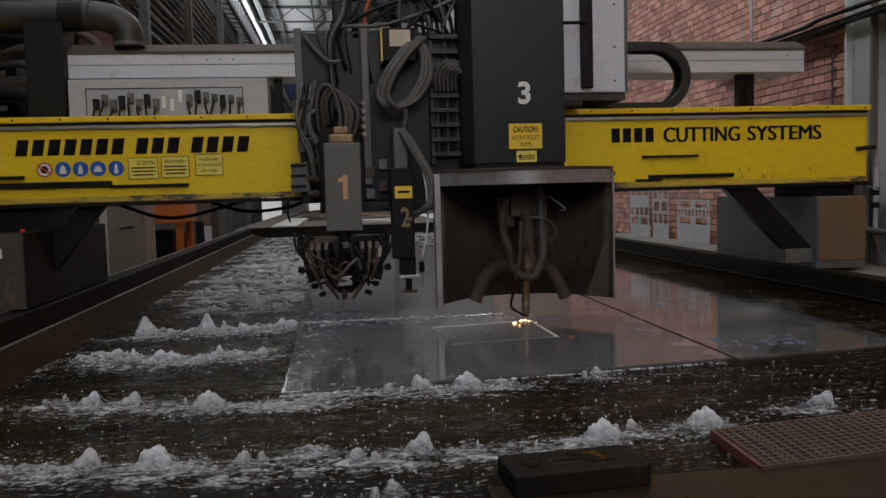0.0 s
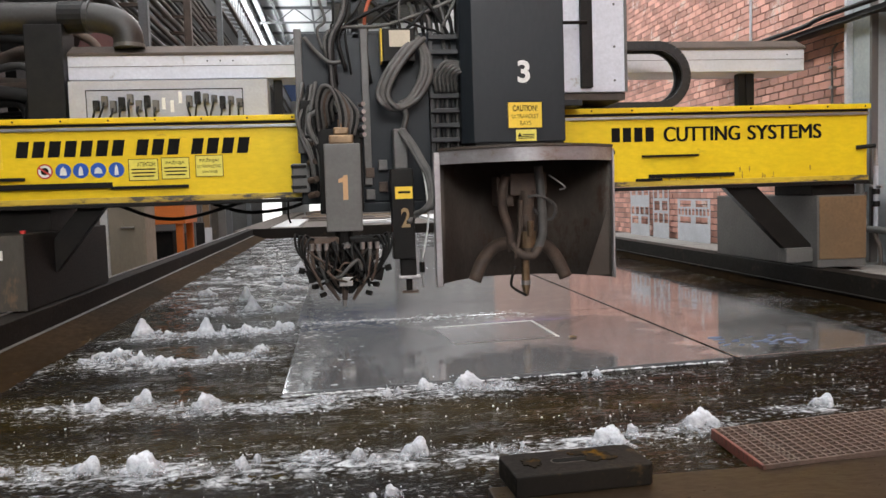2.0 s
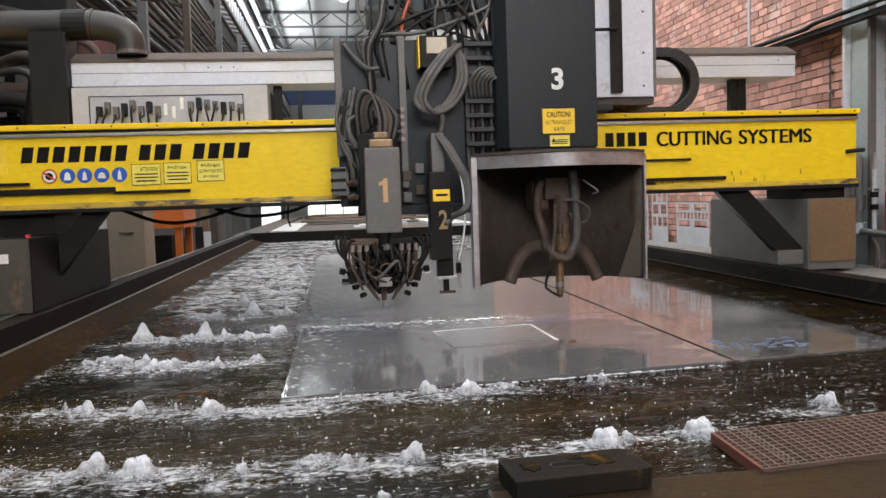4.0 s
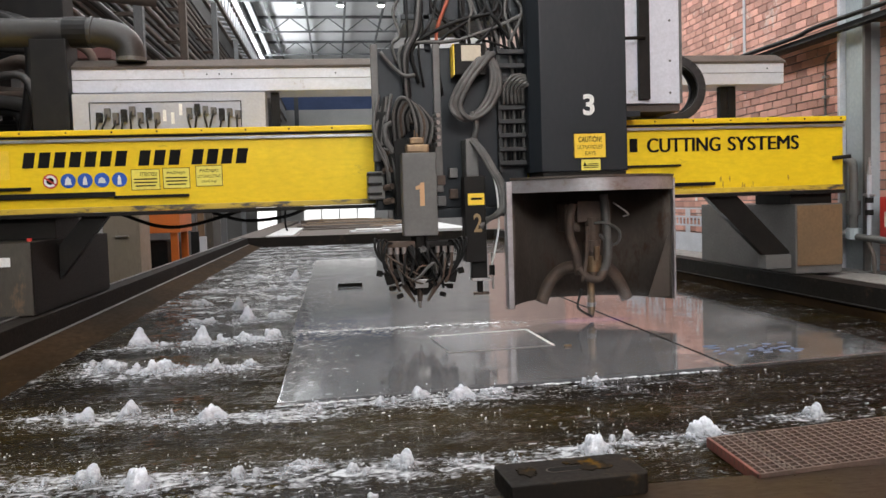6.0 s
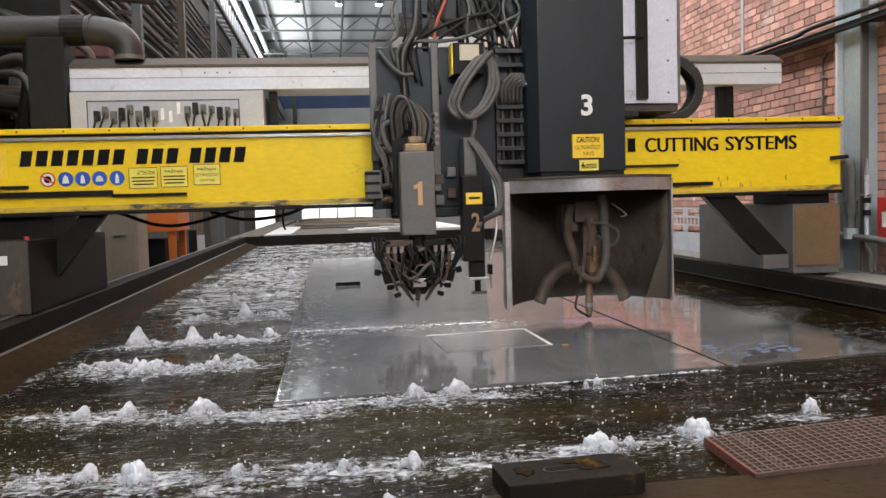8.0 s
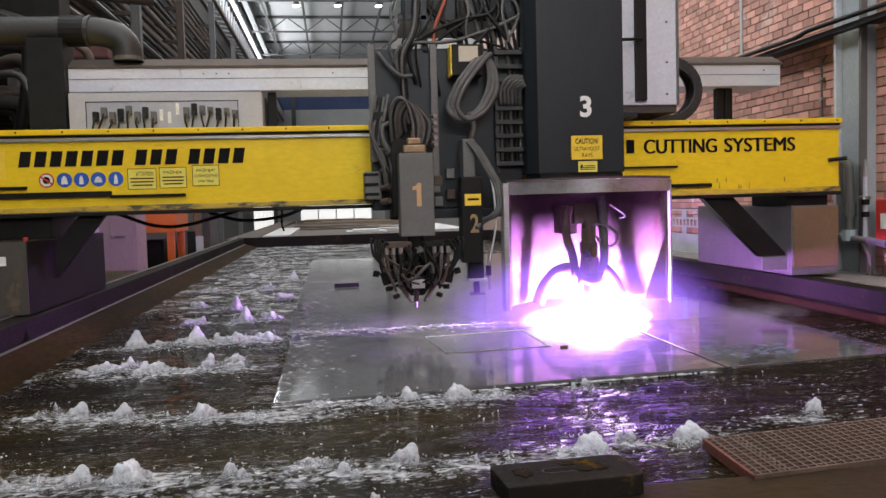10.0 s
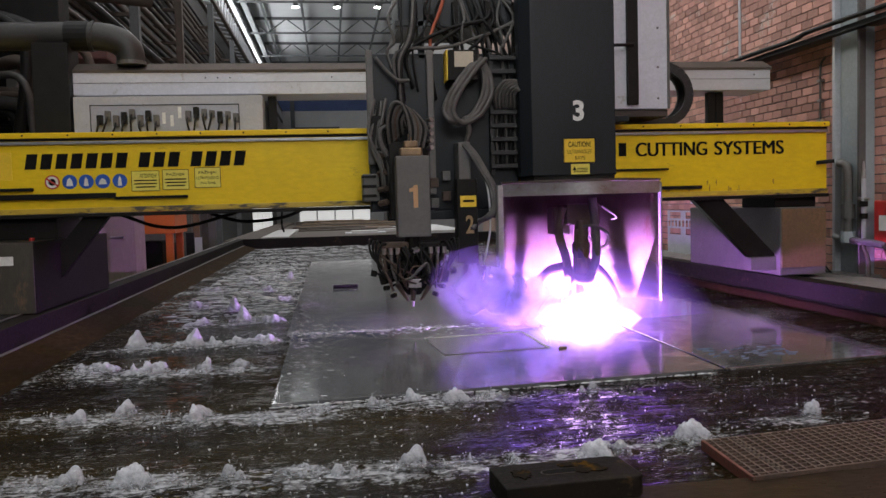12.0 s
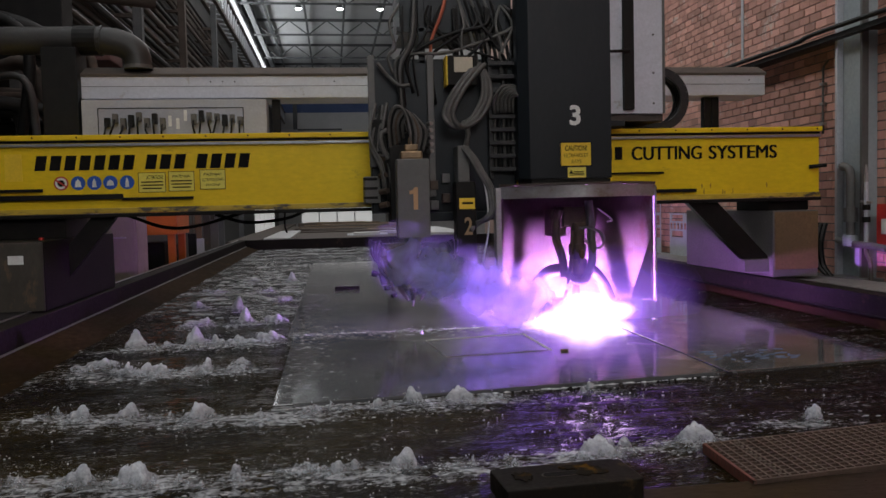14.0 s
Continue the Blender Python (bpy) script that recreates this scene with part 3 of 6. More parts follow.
def water_sheet():
    """The rippled surface, with the density of foam stored on it."""
    nx, ny = 170, 330
    xs = TX0 + (TX1 - TX0) * np.arange(nx + 1) / nx
    ys = TY0 + (TY1 - TY0) * (np.arange(ny + 1) / ny) ** 1.6
    X, Y = np.meshgrid(xs, ys)
    foam = np.zeros_like(X)
    for sx, sy in SPOUT_AT:
        foam += np.exp(-(((X - sx + 0.05) / 0.26) ** 2 + ((Y - sy - 0.06 * (X - sx)) / 0.10) ** 2))
    for k, row in enumerate((7.3, 8.1, 9.0, 9.9, 10.9, 11.9, 12.9, 13.9, 15.0, 16.0, 17.0, 17.9)):
        foam += (0.85 + 0.05 * k) * np.exp(-((Y - row - 0.05 * X) / (0.26 + 0.015 * k)) ** 2) * (1 / (1 + np.exp((X - (0.1 if row < 12.8 else 3.0)) / 0.15)))
    foam = np.minimum(foam, 1.3) + 0.2 * (X < 0.0) * (Y > 4.2)
    verts, faces = [], []
    for j in range(ny + 1):
        for i in range(nx + 1):
            x, y = X[j, i], Y[j, i]
            rough = 0.35 + 0.6 * min(1.0, foam[j, i])
            h = 0.010 * noise.noise((x * 3.1, y * 5.6, 0.0)) + rough * (0.010 * noise.noise((x * 7, y * 17, 3.0)) + 0.005 * noise.noise((x * 20, y * 38, 7.0)))
            verts.append((x, y, WATER + h + 0.006 * min(1.0, foam[j, i])))
    w = nx + 1
    for j in range(ny):
        for i in range(nx):
            faces.append((j * w + i, j * w + i + 1, (j + 1) * w + i + 1, (j + 1) * w + i))
    me = bpy.data.meshes.new("water")
    me.from_pydata(verts, [], faces)
    me.polygons.foreach_set("use_smooth", [True] * len(me.polygons))
    me.attributes.new("foam", "FLOAT", "POINT").data.foreach_set("value", foam.ravel().astype(np.float32))
    me.materials.append(M_WATER)
    return me


tagged(new("water", water_sheet()), "murky brown bubbling water in the cutting table", "water", kind="structure")

# steel plates lying just above the water


def plate(label, x0, x1, ya, yb, y1, z=PLATE, material=M_PLATE):
    bm = prism([(x0, ya), (x1, yb), (x1, y1), (x0, y1)], "z", z - 0.02, z, 0.002)
    return solid("steel_plate", bm, material, label, "steel plate", group="plates on the cutting table")


plate("drying grey steel plate with a cut rectangular part", -0.29, 1.935, 3.66, 3.85, 5.66, material=M_PLATE_DRY)
plate("wet grey steel plate with faint blue marking", 1.955, 3.03, 3.853, 3.98, 9.4)
plate("wet grey steel plate lying behind the cut plate", -0.33, 1.935, 5.68, 5.68, 9.4, PLATE - 0.001)
plate("wet steel plate further down the table", -0.33, 3.2, 9.42, 9.42, 13.2, PLATE - 0.002)
solid("offcut", box(0.0, 0.26, 8.7, 8.78, PLATE, PLATE + 0.035, 0.004), M_BLACKRUB, "small black steel offcut lying on the plate", "offcut")

# bright kerf of the part that has been cut
kerf = thing("cut_part", "rectangular part freshly cut in the steel plate", "cut part")
KP = [(0.57, 5.20), (1.235, 5.29), (1.25, 4.66), (0.62, 4.60)]


def kerf_line(a, b, w):
    a, b = Vector((*a, 0)), Vector((*b, 0))
    n = Vector((-(b - a).y, (b - a).x, 0)).normalized() * w
    return prism([(a - n)[:2], (b - n)[:2], (b + n)[:2], (a + n)[:2]], "z", PLATE, PLATE + 0.004)


part("cut_face", prism(KP, "z", PLATE, PLATE + 0.0015), mat("freshly_rinsed_steel", (0.27, 0.275, 0.28), 0.22, 0.45, (0.19, 0.195, 0.20), 5, 40, 0.03), kerf, "paler freshly cut face")
for a, b, w, mm in ((KP[0], KP[1], 0.007, M_WHITE_INK), (KP[1], KP[2], 0.009, M_WHITE_INK), (KP[2], KP[3], 0.0012, M_STEEL), (KP[3], KP[0], 0.0015, M_STEEL)):
    part("kerf", kerf_line(a, b, w), mm, kerf)
chalk = thing("chalk_marking", "faint blue chalk strokes scribbled on the plate", "chalk marking")
M_CHALK = mat("blue_chalk", (0.10, 0.145, 0.27), 0.8, 0, (0.13, 0.15, 0.20), 20, 120, 0.1)
random.seed(17)
for i in range(34):
    x, y, a = random.uniform(2.02, 2.50), random.uniform(4.05, 4.40), random.uniform(-0.5, 0.5)
    n = random.uniform(0.02, 0.07)
    part("stroke", kerf_line((x, y), (x + n * math.cos(a), y + n * math.sin(a)), random.uniform(0.0006, 0.002)), M_CHALK, chalk)
solid("slag_lump", box(1.30, 1.345, 4.60, 4.625, PLATE, PLATE + 0.012, 0.004), M_BRASS, "small yellowish slag lump on the plate", "slag")

# ---- gantry: positions in its own space are x, distance from the beam's front face, height ----
gantry = thing("cutting_gantry", "yellow portal beam of a cutting machine on grey legs", "gantry")
XL, XR = -3.3, 4.07
BB, BT = 1.52, 2.135
part("beam", box(XL, XR, 0.0, 0.62, BB + 0.05, BT - 0.055, 0.012), M_YELLOW, gantry, "yellow painted box beam")
part("top_rail", box(XL, XR + 0.01, -0.03, 0.64, BT - 0.04, BT, 0.006), M_YELLOW, gantry)
part("rail_groove", box(XL, XR, -0.008, 0.6, BT - 0.058, BT - 0.04, 0.002), M_BLACKRUB, gantry)
part("guide_strip", box(XL, XR, -0.022, -0.002, BT - 0.085, BT - 0.064, 0.003), M_STEEL, gantry, "worn steel guide strip")
part("bottom_rail", box(XL, XR, -0.03, 0.64, BB, BB + 0.028, 0.005), M_BLACKRUB, gantry)
part("bottom_strip", box(XL, XR, -0.016, 0.62, BB + 0.03, BB + 0.07, 0.006), M_YELLOW_DIRTY, gantry, "scraped dirty yellow strip")
for i in range(24):
    x = XL + 0.2 + i * 0.31
    part("bolt", rod((x, -0.026, BT - 0.02), (x, -0.036, BT - 0.02), 0.007, n=6), M_BLACKRUB, gantry)
for x0, x1, z, r in ((-3.2, -1.55, 1.675, 0.02), (-1.56, -1.04, 1.655, 0.010), (-3.2, -2.12, 1.73, 0.011), (2.25, 2.69, 1.775, 0.008), (2.3, 2.97, 1.625, 0.014), (2.2, 2.4, 1.60, 0.010)):
    part("rub_bar", box(x0, x1, -0.03, -0.002, z - r, z + r, 0.004), M_BLACKRUB, gantry)
part("stop_knob", rod((3.97, -0.01, 1.80), (4.09, -0.07, 1.81), 0.016), M_BLACKRUB, gantry)

# rear cable tray with its panel
tray = part("cable_tray", box(-2.06, 4.06, 0.85, 1.30, 2.515, 2.72, 0.006), M_ALU, gantry, "long white enamelled cable tray")
part("tray_lid", prism([(0.84, 2.70), (0.84, 2.722), (1.0, 2.80), (1.32, 2.80), (1.32, 2.70)], "x", -2.07, 4.07), M_RUSTTOP, tray, "dusty brown lid")
part("tray_seam", box(-2.06, 4.06, 0.846, 0.85, 2.615, 2.619, 0), M_MIDGREY, tray)
for x in (-1.0, -0.9, -0.8, 0.05, 3.9):
    part("rivet", rod((x, 0.845, 2.655), (x, 0.85, 2.655), 0.007, n=6), M_BLACKRUB, tray)
for x in (3.5, 3.58, -0.5):
    part("tray_post", box(x, x + 0.07, 0.95, 1.02, BT, 2.51, 0.004), M_BLACKRUB, gantry)
panel = part("connector_panel", box(-2.03, -0.53, 0.72, 1.0, BT, 2.49, 0.006), mat("dull_grey_panel_paint", (0.42, 0.43, 0.47), 0.5, 0, (0.34, 0.35, 0.38), 3, 50, 0.05, wear=(0.24, 0.22, 0.2), wear_at=0.62, wear_scale=7), gantry, "light grey connector panel")
part("panel_plate", box(-1.90, -0.72, 0.712, 0.72, 2.16, 2.42, 0.003), mat("grey_panel_plate", (0.37, 0.38, 0.42), 0.45, 0.2, (0.31, 0.32, 0.35), 5, 60, 0.05), panel)
for a in ((-1.90, -0.72, 2.414, 2.42), (-1.90, -1.894, 2.16, 2.42), (-0.726, -0.72, 2.16, 2.42)):
    part("panel_edge", box(a[0], a[1], 0.706, 0.7118, a[2], a[3], 0), M_BLACKRUB, panel)
random.seed(3)
for i in range(18):
    x = -1.84 + i * 0.063
    z = random.uniform(2.24, 2.32)
    if i in (8, 9, 10):
        part("label_plate", box(x, x + 0.025, 0.705, 0.713, z, z + 0.09, 0), M_WHITE_INK, panel)
        continue
    part("socket", box(x, x + 0.042, 0.66, 0.713, z, z + random.uniform(0.05, 0.1), 0.006), M_MIDGREY if i % 3 else M_HOSE_DARK, panel)
    part("lead", hose([(x + 0.02, 0.665, z + 0.03), (x + 0.02, 0.62, z - 0.02), (x + 0.02 + random.uniform(-0.04, 0.02), 0.63, 2.18), (x - 0.02, 0.66, BT)], 0.008, 6, 4), M_HOSE_DARK, panel)

# end carriages on the rails, with braces under the beam
for side, xa, xb in (("r", 3.62, 4.02), ("l", -2.75, -1.97)):
    ya, yb = (-0.06, 1.62) if side == "r" else (-0.50, 1.30)
    # the left carriage is black so that its side reads as a shaded recess
    truck = part("end_carriage", box(xa, xb, ya, yb, 0.885, 1.44 if side == "r" else 1.37, 0.008), M_MIDGREY if side == "r" else M_BLACKRUB, gantry, "dull grey steel end carriage" if side == "r" else "end carriage blackened like a shaded recess")
    part("neck", box(xa + 0.02, xb - 0.02, 0.05, 0.6, 1.37, BB, 0.006), M_BLACKRUB, gantry)
    if side == "r":
        part("brace", prism([(2.92, BB), (3.18, BB), (3.66, 1.02), (3.42, 1.02)], "y", 0.03, 0.10), M_BLACKRUB, gantry)
        part("brace_foot", box(3.40, 3.62, 0.0, 0.12, 0.93, 1.04, 0.006), M_MIDGREY, gantry)
        part("front_panel", box(xa + 0.01, xb - 0.005, ya - 0.012, ya - 0.001, 0.95, 1.43, 0.003), M_TAN, truck, "tan painted front panel")
    else:
        part("brace", prism([(-1.62, BB), (-1.80, BB), (-2.25, 0.98), (-2.05, 0.98)], "y", 0.03, 0.10), M_BLACKRUB, gantry)
        part("front_panel", box(xa, xb - 0.005, ya - 0.014, ya - 0.001, 0.89, 1.365, 0.003), M_CABINET, truck, "grey-green front panel with a paper label")
        part("paper_label", box(-2.20, -2.10, ya - 0.018, ya - 0.0145, 1.215, 1.275, 0), M_WHITE_INK, truck)
        part("red_button", rod((-2.05, ya + 0.2, 1.37), (-2.05, ya + 0.2, 1.39), 0.018), M_RED, truck)

# cables hanging under the beam
for pts in ([(-1.62, 0.4, 1.53), (-1.35, 0.4, 1.43), (-1.1, 0.4, 1.43), (-0.72, 0.4, 1.53)], [(-0.95, 0.45, 1.52), (-0.7, 0.45, 1.45), (-0.4, 0.45, 1.47), (-0.2, 0.45, 1.54)]):
    part("cable", hose(pts, 0.014), M_HOSE_DARK, gantry)
part("dangling_wire", hose([(-0.38, 0.3, 1.53), (-0.385, 0.3, 1.42), (-0.37, 0.3, 1.36)], 0.008), M_HOSE_DARK, gantry)

# extraction duct over the beam's end
duct = part("duct", hose([(-3.9, 0.9, 2.98), (-3.0, 0.9, 3.0), (-2.2, 0.9, 3.01), (-1.9, 0.9, 3.01), (-1.72, 0.9, 2.98), (-1.62, 0.9, 2.90), (-1.60, 0.9, 2.78)], 0.115, 20, 8), M_PIPE, gantry, "dull galvanised duct with an elbow")
part("duct_sleeve", rod((-2.1, 0.9, 3.01), (-1.92, 0.9, 3.01), 0.124, n=20), M_HOSE_DARK, duct, "black rubber sleeve")
part("duct_clamp", rod((-1.90, 0.9, 3.01), (-1.88, 0.9, 3.008), 0.128, n=20), M_PIPE, duct)
part("duct_collar", rod((-1.60, 0.9, 2.80), (-1.60, 0.9, 2.77), 0.120, n=20), M_MIDGREY, duct)
part("dark_post", box(-2.34, -2.06, 0.75, 1.05, BT, 2.93, 0.008), M_HOSE_DARK, gantry, "black painted post")

# writing and signs on the beam's face
FY = -0.0045


def name_bars(x0, x1, z0, z1, groups, lean):
    """The maker's words as plain leaning bars, a bar for each letter."""
    total = sum(groups) + (len(groups) - 1) * 0.55
    w = (x1 - x0) / total
    x = x0
    for g in groups:
        for _ in range(g):
            part("name_bar", prism([(x, z0), (x + w * 0.72, z0), (x + w * 0.72 + lean, z1), (x + lean, z1)], "y", FY, FY + 0.003), M_INK, gantry)
            x += w
        x += w * 0.55


name_bars(-2.175, -0.60, 1.875, 1.985, (7, 3, 4), 0.02)
name_bars(2.02, 2.37, 1.885, 1.99, (4,), 0.0)
for words, x, w in (("CUTTING", 2.422, 0.605), ("SYSTEMS", 3.085, 0.602)):
    for i, dx in enumerate((0.0, 0.005, 0.010)):
        lettering("beam_lettering", words, x + dx, FY - 0.0004 * i, 1.880, 0.110, M_INK, gantry, w - 0.01)
for i, x in enumerate((-1.99, -1.87, -1.755, -1.64, -1.52)):
    d = part("safety_sign", rod((x, -0.002, 1.78), (x, -0.005, 1.78), 0.052, n=28), M_BLUE if i else M_RED, gantry, "blue round safety sign" if i else "red and white prohibition sign")
    inner = [(0.036, 0.036), (0.024, 0.03), (0.016, 0.032), (0.028, 0.022), (0.014, 0.036)][i]
    if i == 0:
        part("sign_white", rod((x, -0.005, 1.78), (x, -0.007, 1.78), 0.042, n=24), M_WHITE_INK, d)
        part("sign_mark", rod((x, -0.007, 1.78), (x, -0.009, 1.78), 0.026, n=10), M_INK, d)
        part("sign_slash", box(-0.045, 0.045, -0.011, -0.0092, -0.006, 0.006, 0, pose(x, 0, 1.78, 0, 35, 0)), M_RED, d)
    else:
        part("sign_mark", prism([(x - inner[0], 1.78 - inner[1]), (x + inner[0], 1.78 - inner[1]), (x + inner[0] * 0.7, 1.78 + inner[1] * 0.4), (x, 1.78 + inner[1]), (x - inner[0] * 0.7, 1.78 + inner[1] * 0.4)], "y", -0.0075, -0.005), M_WHITE_INK, d)
for x0, x1, z0, z1, words in ((-1.44, -1.24, 1.70, 1.85, "ATTENTION!"), (-1.22, -1.03, 1.705, 1.855, "PA\u017dNJA"), (-0.99, -0.80, 1.715, 1.865, "PA\u017dNJA!")):
    pl = part("warning_sticker", box(x0, x1, -0.004, -0.0015, z0, z1, 0), M_STICKER_PALE, gantry, "yellow warning sticker")
    for a in ((x0, x1, z0, z0 + 0.004), (x0, x1, z1 - 0.004, z1), (x0, x0 + 0.004, z0, z1), (x1 - 0.004, x1, z0, z1)):
        part("sticker_edge", box(a[0], a[1], -0.0055, -0.004, a[2], a[3], 0), M_INK, pl)
    lettering("sticker_word", words, x0 + (0.06 if words[0] == "A" else 0.03), -0.0055, z1 - 0.052, 0.03, M_INK, pl, 0.12 if words[0] == "A" else 0.13, bold=0.01)
    if words[-1] == "!" and words[0] == "P":
        lettering("sticker_word", "ULTRAVIOLETNO", x0 + 0.014, -0.0055, z1 - 0.088, 0.022, M_INK, pl, 0.162, bold=0.006)
        lettering("sticker_word", "ZRA\u010cENJE", x0 + 0.04, -0.0055, z1 - 0.128, 0.026, M_INK, pl, 0.11, bold=0.006)
        continue
    for k in range(3):
        part("text_bar", box(x0 + 0.02 + 0.01 * (k == 2), x1 - 0.02 - 0.01 * (k == 2), -0.0055, -0.004, z1 - 0.076 - k * 0.024, z1 - 0.067 - k * 0.024, 0), M_INK, pl)
part("warning_sticker", box(-2.38, -2.26, -0.004, -0.0015, 1.80, 2.0, 0), M_STICKER, gantry, "yellow warning sticker")

# ---- tool carriage that slides along the beam ----
carriage = thing("tool_carriage", "dark grey tool carriage hung with hoses and two torches", "tool carriage")
part("back_panel", box(0.30, 1.42, -0.2, -0.06, 1.50, 2.66, 0.01), M_DARKGREY, carriage, "dark grey carriage back plate")
part("lower_plate", box(0.42, 1.40, -0.2, -0.06, 1.43, 1.50, 0.01), M_DARKGREY, carriage)
for x in (0.29, 0.735):
    part("guide_channel", box(x, x + 0.05, -0.25, -0.2, 1.62 if x > 0.5 else 1.85, 2.68, 0.006), M_MIDGREY, carriage, "grey steel guide channel")
part("side_motor", box(0.24, 0.36, -0.26, -0.05, 1.58, 1.78, 0.01), M_MIDGREY, carriage)
for z in (1.61, 1.68, 1.75):
    part("motor_rib", box(0.235, 0.34, -0.272, -0.25, z, z + 0.02, 0.003), M_BLACKRUB, carriage)
part("side_clamp", box(0.31, 0.42, -0.3, -0.18, 1.98, 2.2, 0.01), M_BLACKRUB, carriage)
part("top_bracket", box(0.52, 0.78, -0.2, -0.1, 2.86, 2.9, 0.005), M_DARKGREY, carriage)
part("top_post", box(0.68, 0.73, -0.2, -0.14, 2.62, 3.2, 0.005), M_DARKGREY, carriage)
part("top_frame", box(0.55, 1.42, -0.12, 0.5, 2.87, 3.25, 0.006), M_DARKGREY, carriage, "dark canopy over the carriage")
for x in (0.95, 1.2, 1.4):
    part("top_strut", box(x, x + 0.045, -0.17, -0.12, 2.62, 3.05, 0.004), M_BLACKRUB, carriage)
part("top_brace", hose([(0.73, -0.15, 3.0), (0.9, -0.15, 2.8), (1.0, -0.15, 2.66)], 0.018), M_BLACKRUB, carriage)
lamp_box = part("terminal_box", box(0.88, 1.10, -0.36, -0.2, 2.44, 2.66, 0.008), M_BLACKRUB, carriage, "terminal box with yellow cheek and cream lid")
part("yellow_cheek", box(0.868, 0.878, -0.355, -0.2, 2.44, 2.66, 0.002), M_STICKER, lamp_box)
part("cream_lid", box(0.925, 1.065, -0.368, -0.36, 2.535, 2.645, 0.004), mat("cream_plate", (0.62, 0.54, 0.40), 0.5), lamp_box)

# coiled hose beside the terminal box
for i, (dx, r) in enumerate(((0.0, 0.022), (0.035, 0.019), (-0.03, 0.017))):
    part("coil_hose", hose([(1.134 + dx, -0.31, 2.60), (1.04 + dx, -0.39, 2.51), (0.93 + dx, -0.41, 2.37), (0.866 + dx, -0.40, 2.23), (0.90 + dx, -0.39 - 0.02 * i, 2.145), (0.964 + dx, -0.38, 2.13), (1.08 + dx, -0.36, 2.20), (1.16 + dx, -0.35, 2.34), (1.165 + dx * 0.7, -0.33, 2.48), (1.125 + dx * 0.5, -0.31, 2.585)], r, 8, 6), M_HOSE, carriage, "grey coiled hose")
part("coil_tail", hose([(0.99, -0.37, 2.18), (1.02, -0.36, 2.08), (1.0, -0.34, 1.98)], 0.02), M_HOSE, carriage)

# hose bundle over torch one
random.seed(11)
for i in range(6):
    a = random.uniform(-0.03, 0.03)
    part("feed_hose", hose([(0.66 + a, -0.15, 3.15), (0.62 + a, -0.24, 2.8), (0.53 + a * 0.8, -0.28, 2.6), (0.53 + a * 0.6, -0.28, 2.4), (0.54 + a, -0.28, 2.2), (0.56 + a, -0.3, 2.1)], 0.015), M_HOSE if i % 2 else M_HOSE_DARK, carriage)
for i in range(7):
    a = i * 0.016
    part("arched_hose", hose([(0.44 + a, -0.34, 1.96 + a), (0.43 + a, -0.40, 2.16), (0.47 + a * 1.2, -0.44, 2.27 - a * 0.5), (0.54 + a * 1.3, -0.45, 2.24 - a), (0.58 + a * 1.2, -0.45, 2.08), (0.57 + a, -0.44, 1.95)], 0.013), (M_HOSE, M_HOSE_DARK, M_RUST)[2 if i == 3 else i % 2], carriage)
part("tie_strap", hose([(0.36, -0.27, 2.62), (0.44, -0.27, 2.52), (0.52, -0.3, 2.45), (0.6, -0.3, 2.45)], 0.014), M_HOSE, carriage)
part("orange_hose", hose([(0.77, -0.21, 2.66), (0.78, -0.22, 2.8), (0.86, -0.22, 3.0), (0.9, -0.2, 3.15)], 0.013), M_HOSE_RED, carriage, "orange-red gas hose")
part("loose_hose", hose([(0.42, -0.3, 2.12), (0.37, -0.33, 2.08), (0.38, -0.34, 1.98), (0.42, -0.34, 1.9)], 0.018), M_HOSE, carriage)
for i in range(6):
    x = 1.08 + i * 0.05
    part("riser_hose", hose([(x - 0.1, -0.1, 3.2), (x - 0.02, -0.14, 2.95), (x + 0.03, -0.2, 2.75), (x + 0.05, -0.2, 2.62)], 0.014), M_HOSE_DARK if i % 2 else M_HOSE, carriage)

# a tangle of dark leads over the carriage's top and left edge
random.seed(23)
for i in range(14):
    x0, x1 = random.uniform(0.45, 1.4), random.uniform(0.35, 1.35)
    part("tangled_lead", hose([(x0, -0.1, 3.1), (x0 + random.uniform(-0.1, 0.1), -0.2, 2.92), ((x0 + x1) / 2, -0.24, random.uniform(2.70, 2.85)), (x1, -0.23, random.uniform(2.62, 2.72)), (x1 + 0.03, -0.22, random.uniform(2.3, 2.6))], random.uniform(0.008, 0.015), 6, 5), M_HOSE_DARK if i % 3 else M_HOSE, carriage)
for i in range(9):
    x = random.uniform(0.33, 0.45)
    part("edge_lead", hose([(x, -0.27, random.uniform(2.1, 2.35)), (x - 0.05, -0.32, random.uniform(1.95, 2.1)), (x + 0.02, -0.34, random.uniform(1.8, 1.95)), (x + 0.05, -0.3, random.uniform(1.5, 1.7))], random.uniform(0.008, 0.014), 6, 5), M_HOSE_DARK if i % 2 else M_HOSE, carriage)
for i, z in enumerate((1.56, 1.66, 1.78, 1.90)):
    part("edge_valve", rod((0.36, -0.28, z), (0.41, -0.34, z + 0.01), 0.022, n=8), M_RUST, carriage)
for i in range(5):
    z = 1.52 + 0.05 * i
    part("lower_connector", box(0.74 + 0.09 * (i % 3), 0.80 + 0.09 * (i % 3), -0.26, -0.2, z, z + 0.07, 0.006), M_RUST if i % 2 else M_MIDGREY, carriage)

# vertical energy chain and its fan of leads
chain = part("cable_ladder", box(1.20, 1.23, -0.25, -0.2, 1.75, 2.66, 0.004), M_CHAIN, carriage, "black cable ladder")
part("ladder_side", box(1.40, 1.43, -0.25, -0.2, 1.75, 2.66, 0.004), M_CHAIN, chain)
